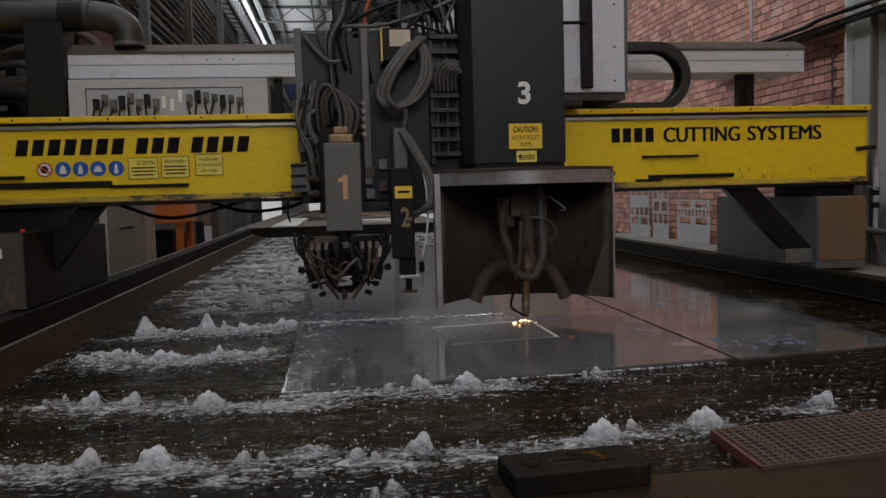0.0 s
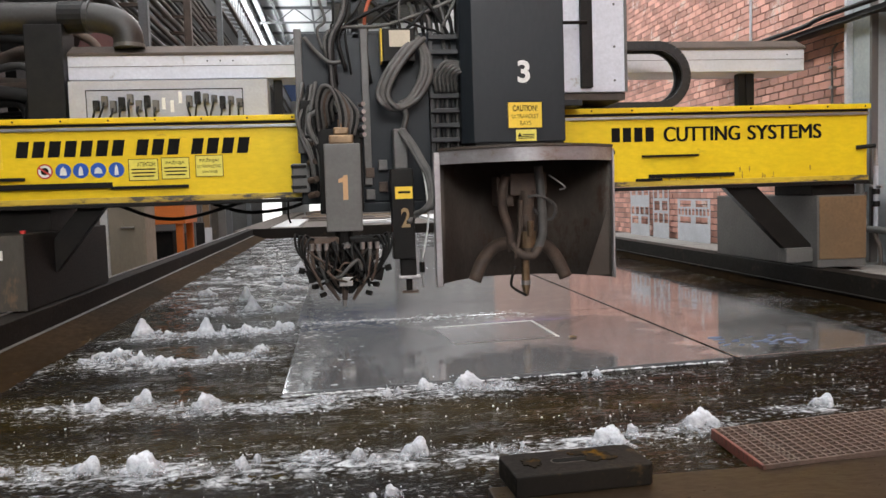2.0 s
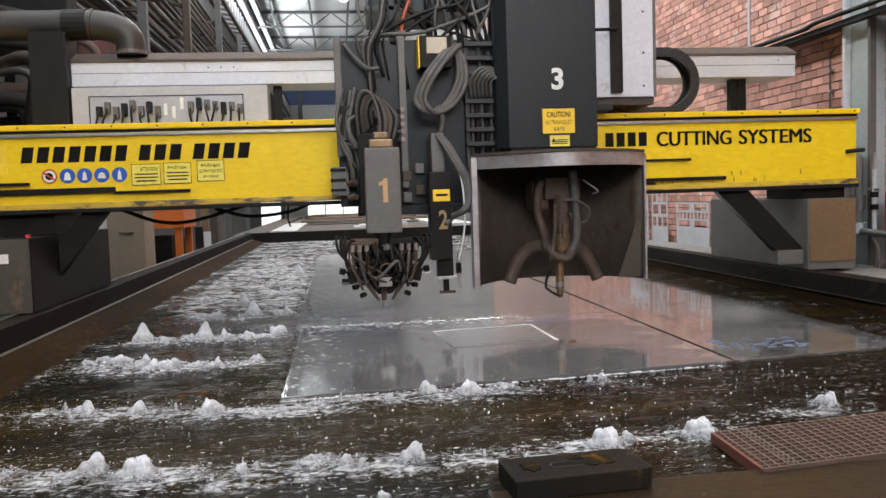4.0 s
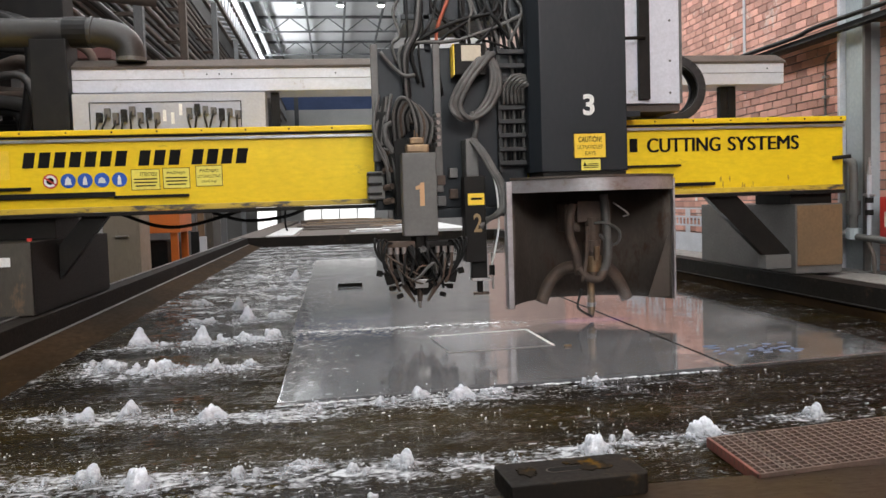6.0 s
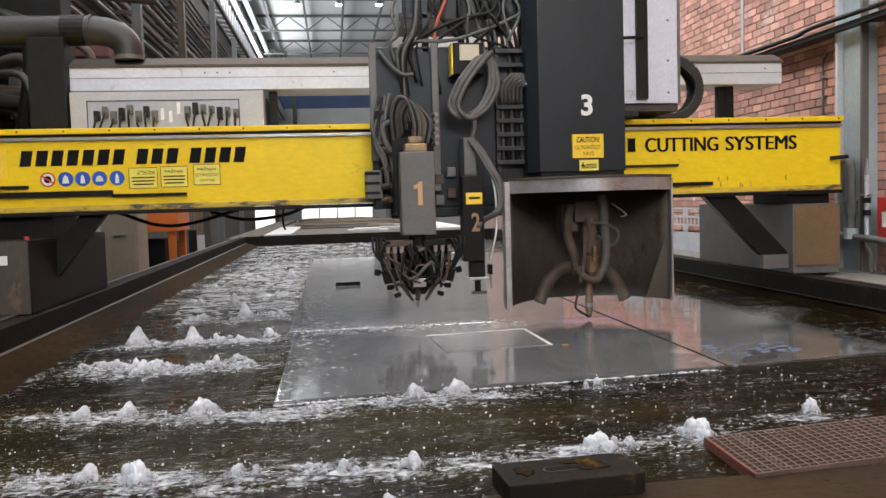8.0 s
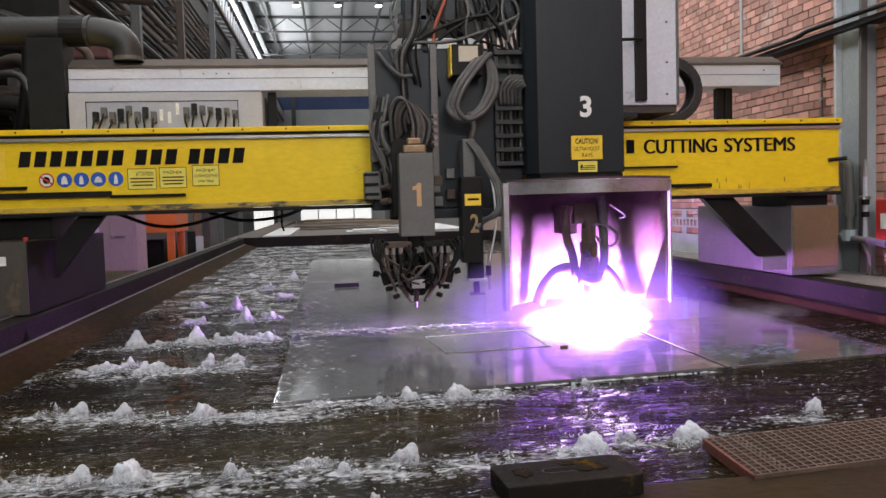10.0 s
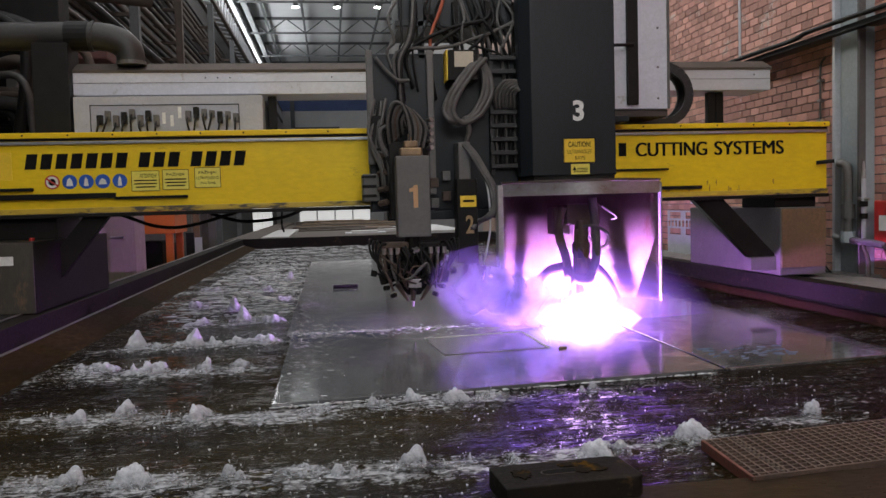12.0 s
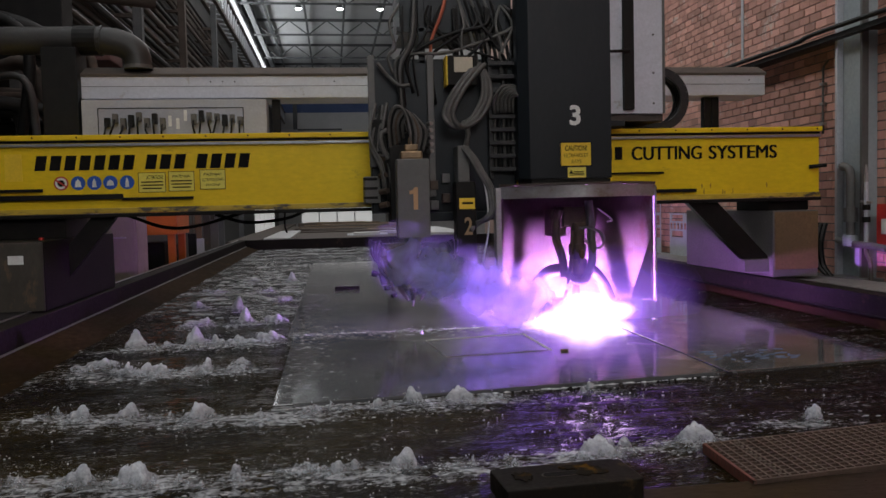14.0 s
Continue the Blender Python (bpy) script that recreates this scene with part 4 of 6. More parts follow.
for i in range(9):
    z = 1.80 + i * 0.1
    part("ladder_rung", box(1.20, 1.43, -0.275, -0.235, z, z + 0.032, 0.004), M_CHAIN, chain)
for i in range(5):
    x = 1.25 + i * 0.035
    part("ladder_lead", hose([(x, -0.235, 1.82), (x, -0.235, 2.2), (x, -0.26, 2.36)], 0.011), M_HOSE_DARK if i % 2 else M_HOSE, chain)
for i in range(6):
    a = i * 0.028
    part("fan_lead", hose([(1.24 + a, -0.28, 2.24), (1.23 + a, -0.33, 2.34), (1.28 + a * 0.9, -0.36, 2.42 - a * 0.4), (1.36 + a * 0.5, -0.32, 2.44 - a * 0.5), (1.44, -0.28, 2.43 - a * 0.4)], 0.012), M_HOSE, carriage)

# torch one: a triple flame head
one = part("torch_housing", box(0.465, 0.70, -0.55, -0.36, 1.32, 1.89, 0.008), M_MIDGREY, carriage, "grey torch housing numbered 1")
part("numeral", prism([(0.580, 1.525), (0.612, 1.525), (0.612, 1.685), (0.588, 1.685), (0.578, 1.668), (0.552, 1.660), (0.552, 1.636), (0.580, 1.640)], "y", -0.5535, -0.551), M_ORANGE_INK, one)
part("mount_plate", box(0.43, 0.72, -0.36, -0.2, 1.45, 2.0, 0.006), M_BLACKRUB, carriage)
part("clamp_block", box(0.50, 0.66, -0.5, -0.38, 1.89, 1.95, 0.012), M_BRASS, one, "tarnished brass clamp block")
part("clamp_cap", box(0.53, 0.63, -0.48, -0.4, 1.95, 2.0, 0.012), M_BRASS, one)
part("clamp_nut", rod((0.58, -0.44, 2.0), (0.58, -0.44, 2.05), 0.02, n=6), M_BRASS, one)
for k in range(5):
    part("valve", rod((0.715, -0.40, 1.95 + k * 0.05), (0.735, -0.46, 1.95 + k * 0.05), 0.016, n=8), M_STEEL, one)
head = part("burner_core", rod((0.575, -0.46, 1.33), (0.575, -0.46, 1.02), 0.06, 0.045, 14), M_BLACKRUB, carriage, "triple burner head with hoses")
part("burner_body", prism([(0.34, 1.27), (0.81, 1.27), (0.78, 1.12), (0.70, 1.0), (0.62, 0.90), (0.53, 0.90), (0.45, 1.0), (0.37, 1.12)], "y", -0.46, -0.38, 0.01), M_BLACKRUB, head)
part("burner_tip", rod((0.575, -0.46, 1.02), (0.565, -0.46, 0.86), 0.03, 0.016, 10), M_RUST, head)
part("burner_tip", rod((0.565, -0.46, 0.87), (0.563, -0.46, 0.815), 0.013, 0.011, 8), M_STEEL, head)
part("burner_plate", box(0.53, 0.62, -0.54, -0.50, 0.96, 1.02, 0.004), M_STEEL, head)
random.seed(14)
for s in (-1, 1):
    cx = 0.575 + s * 0.165
    part("manifold", box(cx - 0.13, cx + 0.13, -0.52, -0.42, 1.235, 1.285, 0.012), M_RUST if s < 0 else M_BLACKRUB, head)
    part("side_block", box(cx - 0.075, cx + 0.075, -0.51, -0.42, 1.0, 1.09, 0.008, Matrix.Translation((cx, 0, 1.0)) @ pose(0, 0, 0, 0, s * 14, 0) @ Matrix.Translation((-cx, 0, -1.0))), M_BLACKRUB, head)
    part("side_tip", rod((cx - s * 0.04, -0.47, 0.99), (cx - s * 0.12, -0.47, 0.86), 0.022, 0.009, 8), M_RUST, head)
    part("knob", bm_rod(rod((cx + s * 0.10, -0.46, 1.06), (cx + s * 0.14, -0.46, 1.07), 0.022, n=10), (cx + s * 0.02, -0.46, 1.05), (cx + s * 0.12, -0.46, 1.065), 0.009), M_BLACKRUB, head)
    part("knob", bm_rod(rod((cx + s * 0.02, -0.48, 0.96), (cx + s * 0.05, -0.50, 0.96), 0.018, n=10), (cx - s * 0.06, -0.45, 0.99), (cx + s * 0.03, -0.49, 0.96), 0.009), M_BLACKRUB, head)
    part("knob", rod((cx - s * 0.03, -0.48, 0.91), (cx + s * 0.0, -0.50, 0.90), 0.017, n=10), M_BLACKRUB, head)
    for k in range(3):
        x = cx + (k - 1) * 0.048
        part("fitting", rod((x, -0.54, 1.245), (x, -0.545, 1.20), 0.016, n=8), M_STEEL, head)
        part("burner_tube", hose([(x, -0.545, 1.21), (x - s * 0.004, -0.55, 1.14), (x - s * 0.015, -0.54, 1.07), (x - s * 0.045, -0.52, 0.99)], 0.012), M_HOSE if k == 1 else M_RUST, head)
    for k in range(4):
        a = random.uniform(-0.02, 0.02)
        part("burner_hose", hose([(cx + s * (0.02 + 0.03 * k), -0.50, 1.27), (cx + s * (0.06 + 0.03 * k), -0.55, 1.29 + a), (cx + s * (0.09 + 0.015 * k), -0.56, 1.2), (cx + s * 0.07 + a, -0.55, 1.1), (cx + s * 0.01 + a, -0.53, 1.03)], 0.009), M_HOSE_DARK, head)
    part("inner_hose", hose([(cx - s * 0.10, -0.5, 1.27), (cx - s * 0.12, -0.56, 1.2), (cx - s * 0.10, -0.57, 1.1), (cx - s * 0.06, -0.55, 1.02)], 0.010), M_HOSE_DARK, head)
random.seed(52)
for i in range(18):
    x0, x1 = random.uniform(0.33, 0.82), random.uniform(0.42, 0.73)
    part("head_lead", hose([(x0, random.uniform(-0.50, -0.44), random.uniform(1.20, 1.28)), (x0 + random.uniform(-0.05, 0.05), -0.54, random.uniform(1.12, 1.24)), ((x0 + x1) / 2, random.uniform(-0.58, -0.53), random.uniform(1.02, 1.14)), (x1, -0.51, random.uniform(0.93, 1.02))], random.uniform(0.006, 0.011), 6, 5), (M_HOSE_DARK, M_RUST, M_BLACKRUB)[i % 3], head)
for i in range(10):
    x, z = random.uniform(0.35, 0.80), random.uniform(1.02, 1.26)
    part("head_fitting", rod((x, -0.50, z), (x + random.uniform(-0.02, 0.02), -0.555, z - 0.02), random.uniform(0.009, 0.016), n=8), M_STEEL if i % 3 == 0 else M_BLACKRUB, head)
part("front_hose", hose([(0.47, -0.53, 1.02), (0.54, -0.58, 1.03), (0.61, -0.59, 1.10), (0.66, -0.57, 1.13), (0.68, -0.55, 1.06)], 0.011), M_HOSE, head)

# torch two: a slim marking unit
two = part("marker_housing", box(0.895, 1.045, -0.5, -0.36, 1.12, 1.72, 0.008), M_BLACKRUB, carriage, "slim black unit numbered 2")
part("marker_bracket", box(0.93, 1.02, -0.4, -0.2, 1.72, 1.99, 0.01), M_MIDGREY, carriage)
part("marker_sticker", box(0.92, 1.035, -0.5035, -0.501, 1.52, 1.60, 0), M_STICKER, two, "yellow warning sticker")
part("text_bar", box(0.94, 1.02, -0.505, -0.5035, 1.555, 1.57, 0), M_INK, two)
lettering("numeral", "2", 0.955, -0.5025, 1.33, 0.13, mat("faded_brown_ink", (0.30, 0.20, 0.09), 0.6), two, 0.06, bold=0.02)
part("marker_collar", box(0.94, 1.05, -0.47, -0.39, 1.0, 1.12, 0.006), M_BLACKRUB, two)
part("marker_flange", box(0.935, 1.075, -0.48, -0.38, 0.985, 1.005, 0.004), M_STEEL, two)
part("marker_stem", rod((1.0, -0.43, 0.985), (1.0, -0.43, 0.90), 0.022), M_BLACKRUB, two)
part("marker_foot", box(0.95, 1.06, -0.46, -0.40, 0.885, 0.902, 0.003), M_RUST, two)
part("marker_rod", rod((1.09, -0.43, 1.18), (1.095, -0.43, 0.92), 0.007, n=6), M_STEEL, two)
part("marker_fitting", rod((1.09, -0.43, 1.02), (1.09, -0.43, 1.09), 0.02, n=8), M_BLACKRUB, two)
for a in (0.0, 0.022, -0.02):
    part("marker_hose", hose([(0.98 + a, -0.38, 1.98), (1.03 + a, -0.46, 1.9), (1.09 + a, -0.5, 1.78), (1.15 + a, -0.52, 1.66), (1.165 + a, -0.54, 1.52), (1.12 + a, -0.54, 1.45), (1.05 + a, -0.48, 1.41), (1.0, -0.5, 1.36)], 0.02 - abs(a) * 0.4), M_HOSE, carriage, "grey hose")
part("marker_wire", hose([(1.02, -0.4, 1.9), (1.11, -0.5, 1.7), (1.135, -0.5, 1.4), (1.11, -0.46, 1.2), (1.09, -0.43, 1.1)], 0.007), M_WHITE_INK, carriage)

# white control box beside the big torch column
wb = part("control_box", box(2.12, 2.645, -0.15, 0.55, 2.24, 3.9, 0.008), M_ALU, carriage, "white enamelled control box")
part("box_post", box(2.30, 2.385, -0.19, -0.15, 2.27, 3.9, 0.004), M_BLACKRUB, wb, "dark channel on the box")
part("box_edge", box(2.63, 2.65, -0.16, -0.15, 2.24, 3.9, 0.002), M_MIDGREY, wb)
for z in (2.32, 2.56, 2.86):
    part("screw", rod((2.555, -0.152, z), (2.555, -0.158, z), 0.009, n=8), M_MIDGREY, wb)
part("box_bottom", box(2.1, 2.645, -0.12, 0.5, 2.185, 2.238, 0.004), M_RUSTTOP, wb)
part("box_rod", rod((2.1, -0.3, 2.70), (2.34, -0.2, 2.725), 0.012), M_BLACKRUB, carriage)
part("saddle", box(1.45, 2.3, -0.2, 0.64, 2.14, 2.185, 0.006), M_DARKGREY, carriage)

# energy chain whose loop rolls along between carriage and tray
chain_loop = thing("energy_chain", "black plastic energy chain looping over the beam", "energy chain")
link = mesh_of("chain_link", bm_box(bm_box(bm_box(bmesh.new(), -0.031, 0.031, -0.09, -0.065, -0.036, 0.036, 0.006), -0.031, 0.031, 0.065, 0.09, -0.036, 0.036, 0.006), -0.014, 0.014, -0.066, 0.066, 0.022, 0.032, 0.003), M_CHAIN)
LINKS = [pose(2.80 + 0.235 * math.cos(a), 0.42, 2.415 + 0.235 * math.sin(a), 0, -math.degrees(a) + 90, 0) for a in [math.pi * (i / 13 - 0.5) for i in range(14)]]
LINKS += [pose(2.74 - 0.058 * i, 0.42, 2.65) for i in range(14)] + [pose(2.74 - 0.058 * i, 0.42, 2.18, 0, 180, 0) for i in range(14)]
for m in LINKS:
    ob = new("chain_link", link)
    ob.parent = chain_loop
    ob.matrix_local = m
for k in range(4):
    part("chain_cable", hose([(2.0, 0.37 + k * 0.033, 2.64)] + [(2.80 + 0.23 * math.cos(a), 0.37 + k * 0.033, 2.415 + 0.23 * math.sin(a)) for a in [math.pi * (0.5 - i / 8) for i in range(9)]] + [(2.0, 0.37 + k * 0.033, 2.19)], 0.012, 6, 3), M_HOSE_DARK, chain_loop)

# ---- the plasma torch on its lifting column ----
torch = thing("plasma_torch", "dark plasma torch column numbered 3 over a scorched shield", "plasma torch")
col = part("column", prism([(1.40, -0.25), (1.40, -0.36), (1.47, -0.45), (2.10, -0.45), (2.10, -0.25)], "z", 1.73, 4.2, 0.006), M_DARKGREY, torch, "dark grey chamfered torch column")
part("column_foot", prism([(1.42, -0.26), (1.42, -0.35), (1.48, -0.44), (2.09, -0.44), (2.09, -0.26)], "z", 1.695, 1.728), M_BLACKRUB, torch)
lettering("numeral", "3", 1.775, -0.4535, 2.125, 0.15, M_WHITE_INK, col, 0.085, bold=0.03)
cs = part("caution_sign", box(1.70, 1.94, -0.455, -0.4515, 1.82, 2.0, 0), M_STICKER, col, "yellow caution sign")
for a in ((1.70, 1.94, 1.82, 1.825), (1.70, 1.94, 1.995, 2.0), (1.70, 1.705, 1.82, 2.0), (1.935, 1.94, 1.82, 2.0)):
    part("sign_edge", box(a[0], a[1], -0.457, -0.455, a[2], a[3], 0), M_INK, cs)
lettering("sign_word", "CAUTION!", 1.735, -0.4572, 1.935, 0.04, M_INK, cs, 0.17, bold=0.02)
lettering("sign_word", "ULTRAVIOLET", 1.728, -0.4572, 1.887, 0.028, M_INK, cs, 0.185)
lettering("sign_word", "RAYS", 1.785, -0.4572, 1.842, 0.028, M_INK, cs, 0.075)
ss = part("small_sticker", box(1.755, 1.895, -0.455, -0.4515, 1.735, 1.812, 0), M_STICKER_PALE, col, "small yellow warning sticker")
part("warning_triangle", prism([(1.765, 1.765), (1.795, 1.765), (1.78, 1.795)], "y", -0.4565, -0.455), M_INK, ss)
for k in range(3):
    part("text_bar", box(1.80 if k == 0 else 1.77, 1.88, -0.4565, -0.455, 1.776 - k * 0.012, 1.782 - k * 0.012, 0), M_INK, ss)


# curved shield: a bowed back sheet between two cheeks, with a lid and a front band
SX0, SX1, SY0, SY1 = 1.205, 2.375, -0.60, -0.18


def bowed(y_at, z0, z1, thick, n=24, x0=SX0, x1=SX1):
    bm = bmesh.new()
    grid = []
    for k, off in enumerate((0.0, thick)):
        for z in (z0, z1):
            grid.append([bm.verts.new((x0 + (x1 - x0) * i / n, y_at(i / n) + off, z)) for i in range(n + 1)])
    a, b, c, d = grid
    for i in range(n):
        bm.faces.new((a[i], a[i + 1], b[i + 1], b[i]))
        bm.faces.new((c[i], d[i], d[i + 1], c[i + 1]))
        bm.faces.new((b[i], b[i + 1], d[i + 1], d[i]))
        bm.faces.new((a[i], c[i], c[i + 1], a[i + 1]))
    bm.faces.new((a[0], b[0], d[0], c[0]))
    bm.faces.new((a[n], c[n], d[n], b[n]))
    bmesh.ops.recalc_face_normals(bm, faces=bm.faces[:])
    return bm


back_y = lambda u: SY0 + 0.02 + (SY1 - SY0) * (1 - abs(2 * u - 1) ** 2.6)
front_y = lambda u: SY0 - 0.34 * (1 - (2 * u - 1) ** 2)
shield = part("shield", bowed(back_y, 0.80, 1.66, 0.006), M_SHIELD, torch, "scorched curved steel arc shield", smooth=True)
part("shield_band", bowed(front_y, 1.585, 1.672, 0.006), M_BAND, shield, "scuffed bare steel band")
n = 24
rim = [(SX0 + (SX1 - SX0) * i / n, front_y(i / n) - 0.012) for i in range(n + 1)] + [(SX0 + (SX1 - SX0) * i / n, back_y(i / n) + 0.014) for i in range(n, -1, -1)]
part("shield_lid", prism(rim, "z", 1.674, 1.69), M_SHIELD, shield, "dark steel lid")
part("left_flange", box(SX0 - 0.035, SX0 + 0.004, SY0 - 0.012, SY0 + 0.09, 0.785, 1.665, 0.004), M_BAND, shield)
part("right_flange", box(SX1 - 0.006, SX1 + 0.008, SY0 - 0.012, SY0 + 0.06, 0.80, 1.665, 0.003), M_BAND, shield)
part("loose_flap", prism([(SX1 - 0.18, 0.815), (SX1 - 0.008, 1.30), (SX1 - 0.008, 0.815)], "y", SY0 + 0.05, SY0 + 0.056), M_SHIELD, shield)
part("hinge_pin", rod((SX1 - 0.02, SY0 + 0.1, 1.655), (SX1 + 0.05, SY0 + 0.1, 1.64), 0.014), M_BLACKRUB, shield)

TXC, TYC = 1.775, -0.55
part("torch_bracket", box(1.68, 1.93, TYC - 0.02, -0.3, 1.37, 1.52, 0.012), M_RUST, torch, "scorched torch bracket")
part("torch_body", rod((TXC + 0.02, TYC, 1.40), (TXC + 0.015, TYC, 0.98), 0.05, 0.042, 16), M_RUST, torch)
part("torch_collar", rod((TXC + 0.02, TYC, 1.13), (TXC + 0.02, TYC, 1.02), 0.062, 0.055, 16), M_BRASS, torch)
part("torch_stem", rod((TXC, TYC, 0.98), (TXC, TYC, 0.78), 0.027, 0.027, 14), M_BRASS, torch, "brass torch stem")
part("torch_ring", rod((TXC, TYC, 0.80), (TXC, TYC, 0.77), 0.032, 0.032, 14), M_STEEL, torch)
part("nozzle", rod((TXC, TYC, 0.77), (TXC, TYC, 0.695), 0.029, 0.016, 14), M_BRASS, torch, "copper-coloured nozzle")
part("torch_hose", hose([(1.66, TYC, 1.50), (1.63, TYC, 1.40), (1.63, TYC, 1.28), (1.67, TYC - 0.01, 1.14), (1.69, TYC, 1.0)], 0.03, 10), M_RUST, torch)
part("torch_hose", hose([(1.87, TYC - 0.03, 1.56), (1.88, TYC - 0.04, 1.4), (1.89, TYC - 0.04, 1.2), (1.88, TYC - 0.04, 1.08), (1.83, TYC - 0.03, 0.98)], 0.03, 10), M_HOSE, torch, "scorched grey torch lead")
part("gas_line", hose([(1.74, TYC - 0.05, 1.34), (1.73, TYC - 0.06, 1.16), (1.70, TYC - 0.06, 0.95)], 0.015), M_RUST, torch)
part("gas_line", hose([(1.79, TYC - 0.05, 1.36), (1.87, TYC - 0.08, 1.36), (1.97, TYC - 0.06, 1.3), (1.96, TYC - 0.05, 1.22), (1.9, TYC - 0.04, 1.21), (1.83, TYC - 0.05, 1.28)], 0.010), M_HOSE, torch)
part("spring_hook", hose([(1.70, TYC - 0.02, 0.90), (1.67, TYC - 0.02, 0.79), (1.69, TYC - 0.02, 0.75), (1.77, TYC - 0.02, 0.70)], 0.009), M_BLACKRUB, torch)
for s in (-1, 1):
    part("suction_arm", hose([(1.77 + s * 0.06, TYC + 0.03, 1.06), (1.77 + s * 0.17, TYC + 0.12, 1.03), (1.77 + s * 0.26, TYC + 0.15, 0.93), (1.77 + s * 0.32, TYC + 0.14, 0.795)], 0.045, 12), M_RUST, torch, "scorched curved suction arm")
part("torch_block", box(1.60, 1.72, TYC + 0.03, -0.32, 1.30, 1.50, 0.015), M_RUST, torch)
part("torch_sleeve", rod((TXC + 0.01, TYC - 0.01, 1.24), (TXC + 0.01, TYC - 0.01, 1.16), 0.062, 0.062, 16), M_RUST, torch)
part("torch_yoke", hose([(1.68, TYC - 0.03, 1.05), (1.74, TYC - 0.06, 0.98), (1.82, TYC - 0.06, 0.97), (1.87, TYC - 0.03, 1.04)], 0.028), M_RUST, torch)
part("torch_valve", rod((1.80, TYC - 0.07, 1.20), (1.80, TYC - 0.07, 1.10), 0.022, n=8), M_BRASS, torch)
part("torch_cable", hose([(1.95, TYC, 1.5), (2.05, TYC - 0.02, 1.42), (2.02, TYC, 1.4)], 0.006), M_STEEL, torch)

# ---- roof trusses and lamps ----
for k in range(9):
    yk = 5.0 + k * 7.6
    tr = thing("roof_truss", "dark lattice steel roof truss under grey sheets", "roof truss", group="roof trusses")
    part("top_chord", box(HALL_L, HALL_R, yk - 0.07, yk + 0.07, ROOF - 0.16, ROOF - 0.01, 0), M_TRUSS, tr)
    part("bottom_chord", box(HALL_L, HALL_R, yk - 0.05, yk + 0.05, ROOF - 1.0, ROOF - 0.9, 0), M_TRUSS, tr)
    bm = bmesh.new()
    for i in range(8):
        xa = HALL_L + i * 9.0 / 8
        za, zb = (ROOF - 0.95, ROOF - 0.1) if i % 2 else (ROOF - 0.1, ROOF - 0.95)
        bm_rod(bm, (xa, yk, za), (xa + 9.0 / 8, yk, zb), 0.035, n=6)
    part("web", bm, M_TRUSS, tr)
for i, x in enumerate((-3.4, -1.2, 1.0, 3.2)):
    solid("purlin", box(x - 0.06, x + 0.06, Y_NEAR, Y_FAR, ROOF - 0.3, ROOF - 0.17, 0), M_TRUSS, "dark steel purlin along the roof", "purlin", group="purlins")
for x in (-1.49, 0.72, 2.92):
    lp = thing("hall_lamp", "bright round hall lamp hung under the roof", "lamp", group="hall lamps", at=(x, 45.3, 12.3))
    part("reflector", rod((0, 0, 0.05), (0, 0, 0.35), 0.20, 0.08, 16), M_TRUSS, lp)
    part("glass", rod((0, 0, 0.0), (0, 0, 0.045), 0.13, 0.18, 16), M_LAMP, lp)
    part("rod", rod((0, 0, 0.35), (0, 0, 0.70), 0.02, n=6), M_TRUSS, lp)

# ---- left side of the hall ----
rack = thing("bar_rack", "tall rack of long rusty bars along the sooty wall", "rack")
random.seed(21)
for k in range(9):
    z = 4.3 + k * 0.42
    for j in range(3):
        x = -4.3 + j * 0.17 + random.uniform(-0.03, 0.03)
        part("bar_stock", rod((x, 6.5 + random.uniform(-1, 1), z + random.uniform(0, 0.06)), (x, 36.0 + random.uniform(-4, 3), z + random.uniform(0, 0.06)), random.uniform(0.035, 0.07), n=8), (M_RACKSTEEL, M_PIPE, M_RUSTTOP)[(k + j) % 3], rack)
    for yk in (7.5, 12.0, 17.0, 22.0, 28.0, 34.0):
        part("rack_arm", box(-4.45, -3.75, yk - 0.05, yk + 0.05, z - 0.16, z - 0.09, 0), M_RACKSTEEL, rack)
for yk in (12.0, 17.0, 22.0, 28.0, 34.0):
    part("rack_post", box(-3.78, -3.6, yk - 0.1, yk + 0.1, 0, 8.3, 0.01), M_TRUSS if yk != 22.0 else M_RACKSTEEL, rack)
ladder = thing("crane_runway", "pale rusty lattice crane runway along the hall", "crane runway")
for x, z in ((-4.15, 8.7), (-3.75, 8.7), (-4.15, 9.6), (-3.75, 9.6)):
    part("runway_chord", box(x - 0.06, x + 0.06, 10, Y_FAR - 0.1, z - 0.06, z + 0.06, 0), M_RACKSTEEL, ladder)
bm = bmesh.new()
for k in range(70):
    yk = 10.4 + k * 0.85
    bm_rod(bm, (-3.75, yk, 8.7), (-3.75, yk + 0.42, 9.6), 0.03, n=5)
    bm_rod(bm, (-3.75, yk + 0.42, 9.6), (-3.75, yk + 0.85, 8.7), 0.03, n=5)
    bm_rod(bm, (-4.15, yk, 8.72), (-3.75, yk + 0.42, 8.72), 0.025, n=5)
part("runway_web", bm, M_SHEET, ladder, "pale lattice bars")
solid("window_girder", box(-4.42, -4.15, 10, Y_FAR - 0.1, 11.15, 11.3, 0.01), M_SHEET, "white painted girder in front of the windows", "girder")
solid("window_girder", box(-4.3, -4.0, 10, Y_FAR - 0.1, 12.3, 12.62, 0.01), M_TRUSS, "dark girder above the high windows", "girder")

